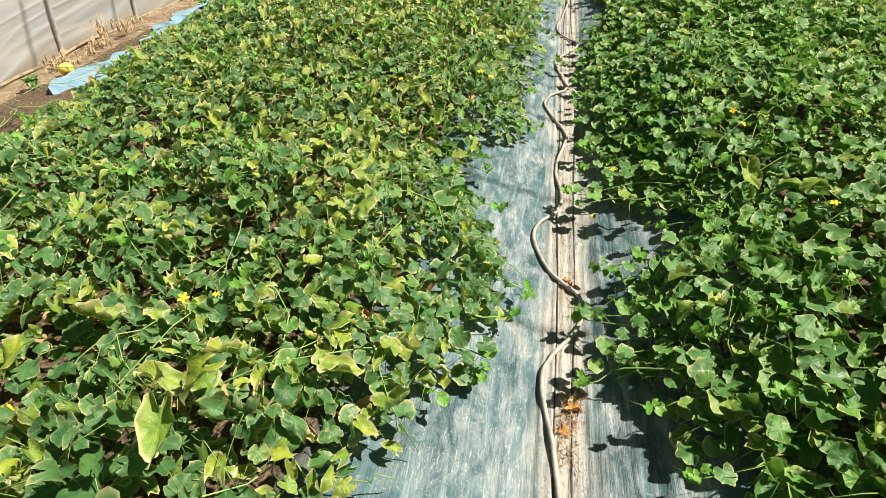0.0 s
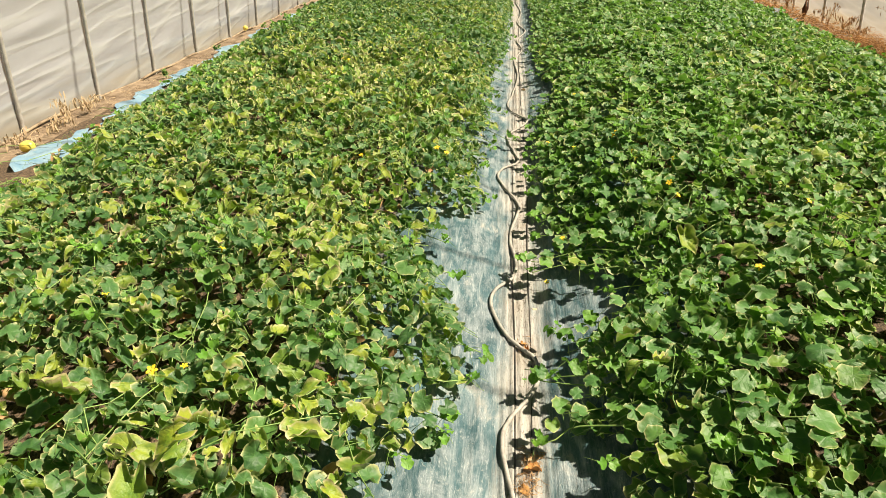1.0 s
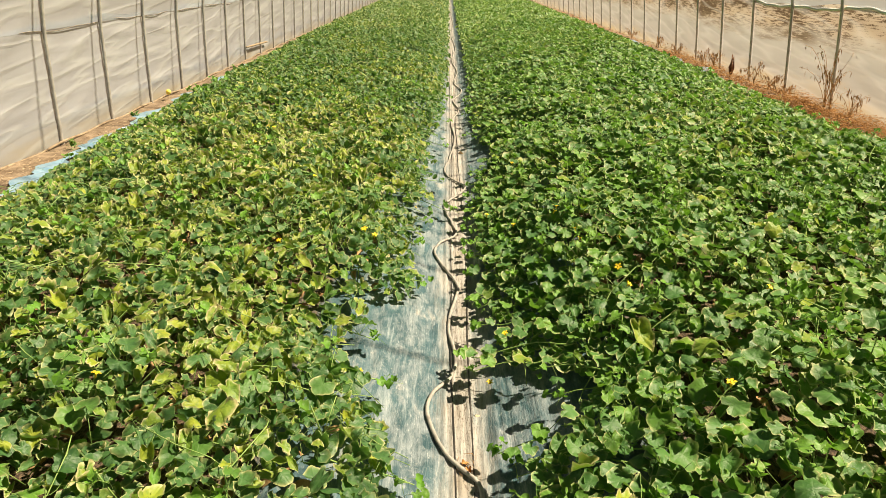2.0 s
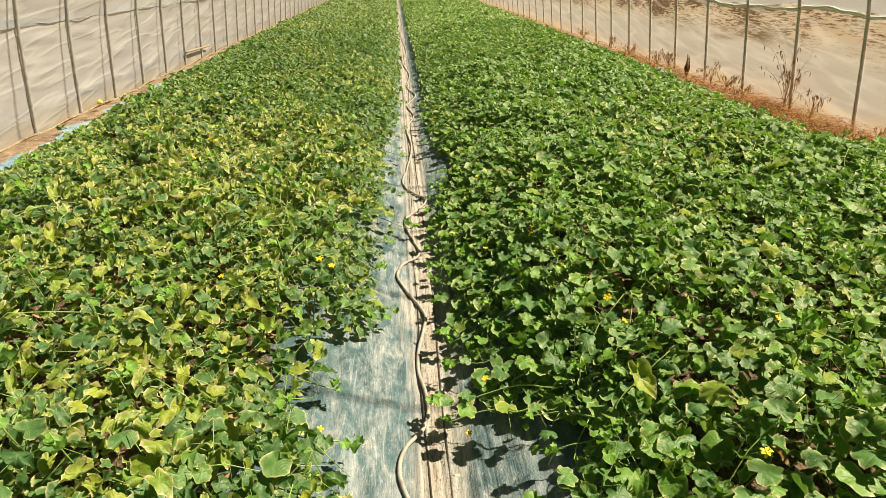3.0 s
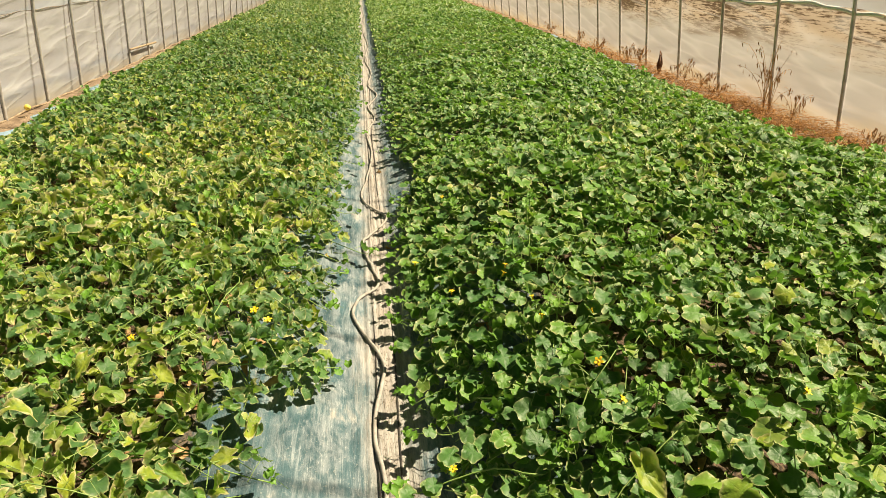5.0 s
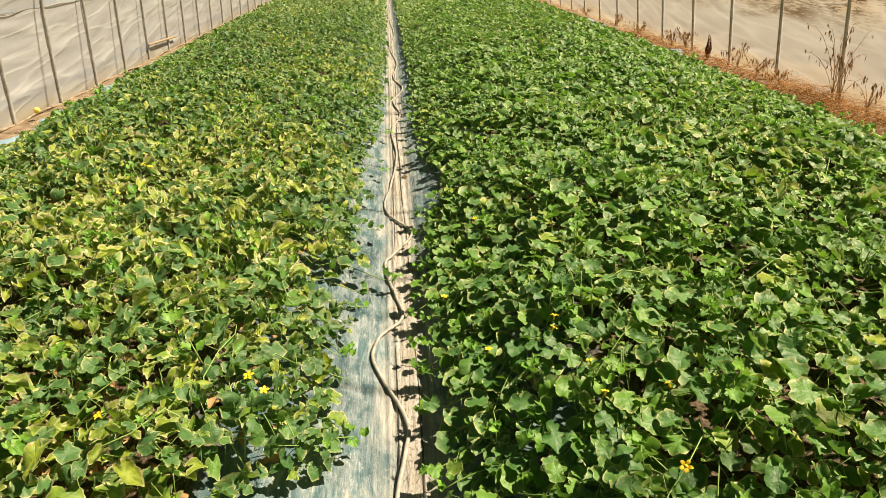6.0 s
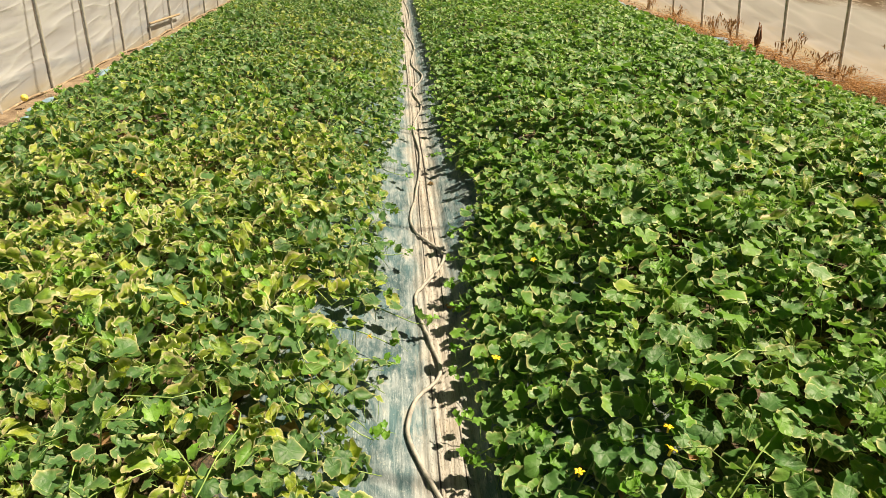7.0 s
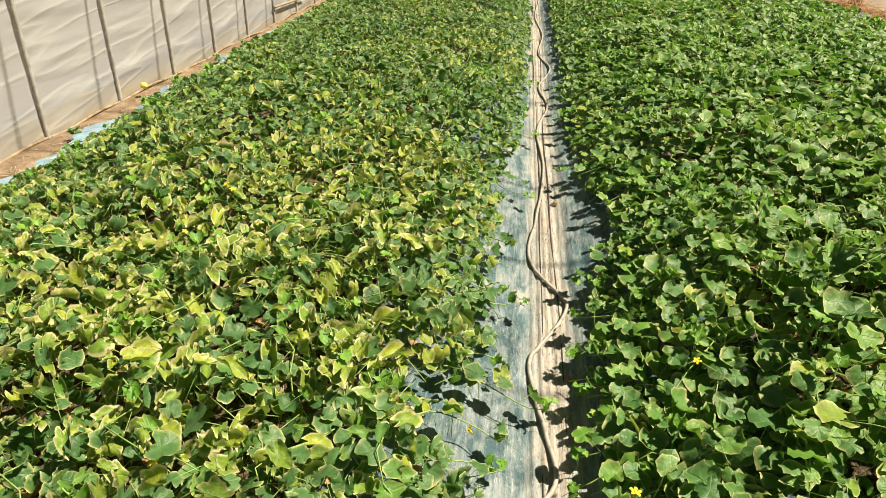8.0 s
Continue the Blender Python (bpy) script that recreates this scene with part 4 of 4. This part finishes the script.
def straw_arrays(r, x0, x1, y0, y1, n, length, rise, thick=0.0016):
    """Tangled dry stalks over a strip of ground."""
    out = []
    for _ in range(n):
        x, y = x0 + (x1 - x0) * r.random(), y0 + (y1 - y0) * r.random()
        a, L = r.random() * 6.283, length * (0.4 + r.random())
        z = float(ground_z(x, y)) + rise * r.random() ** 2
        up = 0.25 * L * r.random()
        out.append(tube_arrays([(x, y, z), (x + 0.5 * L * math.cos(a), y + 0.5 * L * math.sin(a), z + up), (x + L * math.cos(a + 0.4), y + L * math.sin(a + 0.4), z + up * 0.3)], thick * (0.7 + r.random()), 3, 0.6))
    return joined(out)


dry = np.random.default_rng(31)
for x0, x1, y0, y1, n, rise, mat, label in (
        (3.40, 3.86, 4.9, 7.4, 5400, 0.10, DRY, "matted reddish-brown dry weeds heaped by the wall"),
        (3.44, 3.86, 7.4, 11.5, 3800, 0.08, DRY, "matted reddish-brown dry weeds heaped by the wall"),
        (3.55, 3.86, 11.5, 24.0, 1300, 0.06, DRY, "matted reddish-brown dry weeds heaped by the wall"),
        (-3.39, -3.04, 3.0, 8.0, 420, 0.015, STRAW, "scattered straw and crumbs beside the wall"),
        (-3.39, -3.14, 8.0, 16.0, 260, 0.015, STRAW, "scattered straw and crumbs beside the wall")):
    v, t = straw_arrays(dry, x0, x1, y0, y1, n, 0.075, rise, 0.0011)
    tagged(new("dry_straw", mesh_arrays("dry_straw", v, t, materials=(mat,))), label, "dry weeds", kind="stuff")


def dry_weed(x, y, height, count, spread, mat, label, droop=0.6, seeds=True):
    """A dead weed: a fan of thin arching stalks with hanging dry leaves."""
    root = new("dry_weed")
    root.location = (x, y, float(ground_z(x, y)))
    tagged(root, label, "dry weed", "dry weeds by the walls")
    stalks, blades = [], []
    for _ in range(count):
        a, L = dry.random() * 6.283, height * (0.55 + 0.5 * dry.random())
        s = np.linspace(0, 1, 7)
        reach = spread * (0.4 + 0.8 * dry.random())
        px, py = reach * np.cos(a) * s ** 1.6, reach * np.sin(a) * s ** 1.6
        pz = L * (s - droop * 0.45 * s ** 4)
        px = np.minimum(px, 0.09) if x > 0 else np.maximum(px, -0.06)
        P = np.stack([px, py, pz], 1)
        stalks.append(tube_arrays(P, 0.0032, 4, 0.45))
        if seeds:
            for i in (3, 4, 5, 5, 6):
                q = P[i]
                w = 0.004 + 0.005 * dry.random()
                hang = 0.025 + 0.05 * dry.random()
                q = q + 0.012 * dry.normal(size=3)
                c, d = math.cos(a + i), math.sin(a + i)
                V = np.array([q, q + (w * c, w * d, -hang * 0.4), q + (0.006 * d, 0.006 * c, -hang), q + (-w * c, -w * d, -hang * 0.5), q + (0.004, 0.004, -hang * 0.5)])
                blades.append((V, np.array([(0, 1, 4), (1, 2, 4), (2, 3, 4), (3, 0, 4)])))
    v, t = joined(stalks)
    ob = tagged(new("stalk_tuft", mesh_arrays("stalk_tuft", v, t, materials=(mat,))), kind="stuff")
    ob.parent = root
    if blades:
        v, t = joined(blades)
        ob = tagged(new("withered_foliage", mesh_arrays("withered_foliage", v, t, materials=(mat,))), kind="stuff")
        ob.parent = root
    return root


for x, y, hgt, n, sp in ((3.80, 6.72, 0.85, 12, 0.26), (3.80, 6.62, 0.6, 9, 0.2), (3.80, 6.28, 0.42, 8, 0.22), (3.80, 5.32, 0.20, 14, 0.20), (3.80, 8.33, 0.38, 9, 0.16), (3.78, 7.9, 0.26, 12, 0.22), (3.78, 7.5, 0.2, 10, 0.2), (3.80, 9.65, 0.34, 14, 0.14), (3.80, 10.08, 0.32, 14, 0.14), (3.80, 11.3, 0.24, 12, 0.2), (3.80, 12.4, 0.26, 12, 0.2), (3.80, 14.1, 0.26, 12, 0.25)):
    dry_weed(x, y, hgt, n, sp, DRIED, "withered brown weed standing against the film")
for x, y, hgt, n, sp in ((-3.32, 4.27, 0.28, 12, 0.10), (-3.32, 4.52, 0.2, 12, 0.12), (-3.3, 4.08, 0.13, 10, 0.12), (-3.32, 3.75, 0.14, 8, 0.14)):
    dry_weed(x, y, hgt, n, sp, STRAW, "straw-coloured dead weed tuft beside the wall")
# a dark seed head, upright among the dry weeds; its bracts grow from one stem
BRACT = plain("seed_brown", (0.09, 0.035, 0.018), (0.20, 0.09, 0.04), 60.0, 0.9, 0.4)
dock = new("dry_dock_plant")
dock.location = (3.78, 9.0, 0.27)
tagged(dock, "dark brown dry seed head among withered weeds", "dry weed")
for i in range(8):
    tube_object("bract", [(0, 0, 0.0), (0.03 * math.cos(i * 2.4), 0.03 * math.sin(i * 2.4), 0.12), (0.012 * math.cos(i * 1.3), 0.012 * math.sin(i * 1.3), 0.20 + 0.012 * i)], 0.014, BRACT, dock, 5, 0.35)

# fallen withered leaves under the vines and on the furrow
litter = []
for side, x0, x1, n in (("l", -2.9, -0.3, 1300), ("r", 0.5, 3.0, 500)):
    for _ in range(n):
        x, y = x0 + (x1 - x0) * dry.random(), 0.9 + 6.5 * dry.random()
        k = CURL[dry.integers(len(CURL))]
        if canopy(x, y, side)[1] < 0.16:
            continue
        m = np.array(Matrix.Translation((x, y, float(ground_z(x, y)) + 0.03 + 0.05 * dry.random())) @ Euler((dry.normal() * 0.5, dry.normal() * 0.5, dry.random() * 6)).to_matrix().to_4x4() @ Matrix.Scale(0.05 + 0.05 * dry.random(), 4))
        v, t = FAN_LEAVES[k][0], FAN_LEAVES[k][1]
        litter.append((v @ m[:3, :3].T + m[:3, 3], t))
v, t = joined(litter)
tagged(new("leaf_litter", mesh_arrays("leaf_litter", v, t, materials=(DRIED,))), "withered brown leaf litter under the vines", "leaf litter", kind="stuff")
for i, (x, y, size) in enumerate(((0.09, 1.38, 0.05), (0.10, 1.34, 0.06), (0.065, 1.26, 0.05), (0.08, 1.22, 0.045), (0.07, 2.03, 0.045), (0.09, 1.99, 0.035), (0.13, 2.30, 0.03), (0.15, 4.70, 0.06), (0.27, 4.61, 0.07), (0.13, 6.29, 0.05))):
    ob = new("withered_leaf", mesh_arrays("withered_leaf", LEAVES[CURL[i % 9]][0], LEAVES[CURL[i % 9]][1], materials=(DRY if i % 3 else STRAW,)))
    ob.matrix_world = Matrix.Translation((x, y, float(film_z(np.array(x), np.array(y))) + 0.004)) @ Euler((0.2 * math.sin(i), 0.3, i * 1.9)).to_matrix().to_4x4() @ Matrix.Scale(size, 4)
    tagged(ob, "curled brown withered leaf on the film", "dry leaf", "withered leaves on the furrow")

# crumbled straw caught beside the hose
for x, y, n in ((0.095, 1.40, 60), (0.075, 1.28, 70), (0.10, 1.34, 25), (0.08, 2.03, 14), (0.08, 1.17, 40), (0.26, 4.62, 40)):
    v, t = straw_arrays(dry, x - 0.035, x + 0.03, y - 0.05, y + 0.05, n, 0.026, 0.012, 0.001)
    ob = new("straw_clump", mesh_arrays("straw_clump", v + np.array([0, 0, 0.014]), t, materials=(DRIED,)))
    tagged(ob, "clump of crumbled brown straw on the silt", "straw", "straw clumps on the furrow", "stuff")

# green weeds along the wall feet
for x, y, n, size in ((-3.28, 5.72, 9, 0.05), (-3.24, 6.85, 8, 0.05), (-3.2, 3.3, 12, 0.07), (-3.27, 8.45, 7, 0.045), (-3.26, 9.3, 6, 0.05), (3.66, 4.62, 9, 0.07), (3.62, 5.0, 5, 0.06)):
    z = float(ground_z(x, y))
    items = cluster(x, y, z + 0.03, dry, n + 4, size * 0.8, 0.05)
    root = new("weed")
    root.location = (x, y, z)
    ob = tagged(new("foliage", shoot_mesh(items, np.array([x, y, z]), [tube_arrays([(x, y, z - 0.02), (x, y, z + 0.06)], 0.003, 4)], dry, LEAF_R)), kind="stuff")
    ob.parent = root
    tagged(root, "small green weed growing beside the film wall", "weed", "green weeds by the walls")

# ---- fruit ----


def melon(x, y, z, size, turn):
    """Oblong yellow melon with shallow grooves and a dry stalk."""
    bm = bmesh.new()
    bmesh.ops.create_uvsphere(bm, u_segments=40, v_segments=16, radius=0.5)
    for vert in bm.verts:
        a = math.atan2(vert.co.y, vert.co.x)
        g = 1 - 0.035 * max(0.0, math.cos(10 * a)) ** 6
        vert.co = Vector((vert.co.x * g, vert.co.y * g, vert.co.z * 1.25))
    root = new("melon")
    ob = part("rind", bm, MELON, root)
    st = tube_object("stalk", [(0, 0, 0.6), (0.03, 0, 0.72), (0.09, 0.02, 0.8)], 0.04, STEM, root, 5, 0.7)
    root.matrix_world = Matrix.Translation((x, y, z)) @ Euler((1.4, 0, turn)).to_matrix().to_4x4() @ Matrix.Scale(size, 4)
    return tagged(root, "ripe yellow oriental melon lying on the soil", "melon", "melons by the wall")


melon(-3.36, 8.02, 0.37, 0.062, 0.6)
melon(-3.2, 3.62, 0.31, 0.08, 1.9)

# ---- fittings on the wall ----
ys = np.arange(Y0, Y1, 0.07)
HEM = plain("film_hem_dusty", (0.16, 0.11, 0.07), (0.40, 0.32, 0.22), 14.0, 0.8, 0.5)
tagged(tube_object("film_hem", np.stack([LEFT + 0.005 + 0.012 * np.sin(ys * 2.3), ys, 0.282 + 0.007 * np.sin(ys * 3.1 + 1) + 0.008 * np.sin(ys * 7.7)], 1), 0.011, HEM),
       "dusty rolled film hem half buried in soil", "film hem")
# dark tube added in place of the lapping film's hem and its shadow
ys = np.arange(Y0, Y1, 0.05)
tagged(tube_object("rope", np.stack([LEFT + 0.078 + 0.004 * np.sin(ys * 7), ys, 1.25 + 0.014 * np.sin(ys * 3.3) * np.sin(ys * 0.7) + 0.006 * np.sin(ys * 9)], 1), 0.004, plain("hem_shadow_grey", (0.16, 0.14, 0.12), (0.30, 0.27, 0.23), 20.0, 0.8, 0.3), sides=5),
       "thin grey tube drawn for the shaded hem line of the lapping film", "rope")
tagged(tube_object("pipe", [(LEFT + 0.052, 11.68, 0.50), (LEFT + 0.052, 12.4, 0.48), (LEFT + 0.052, 13.0, 0.46)], 0.016, plain("pipe_ochre", (0.28, 0.21, 0.13), (0.42, 0.33, 0.22), 20.0, 0.7, 0.2)), "ochre pipe fixed along the posts of the wall", "pipe")
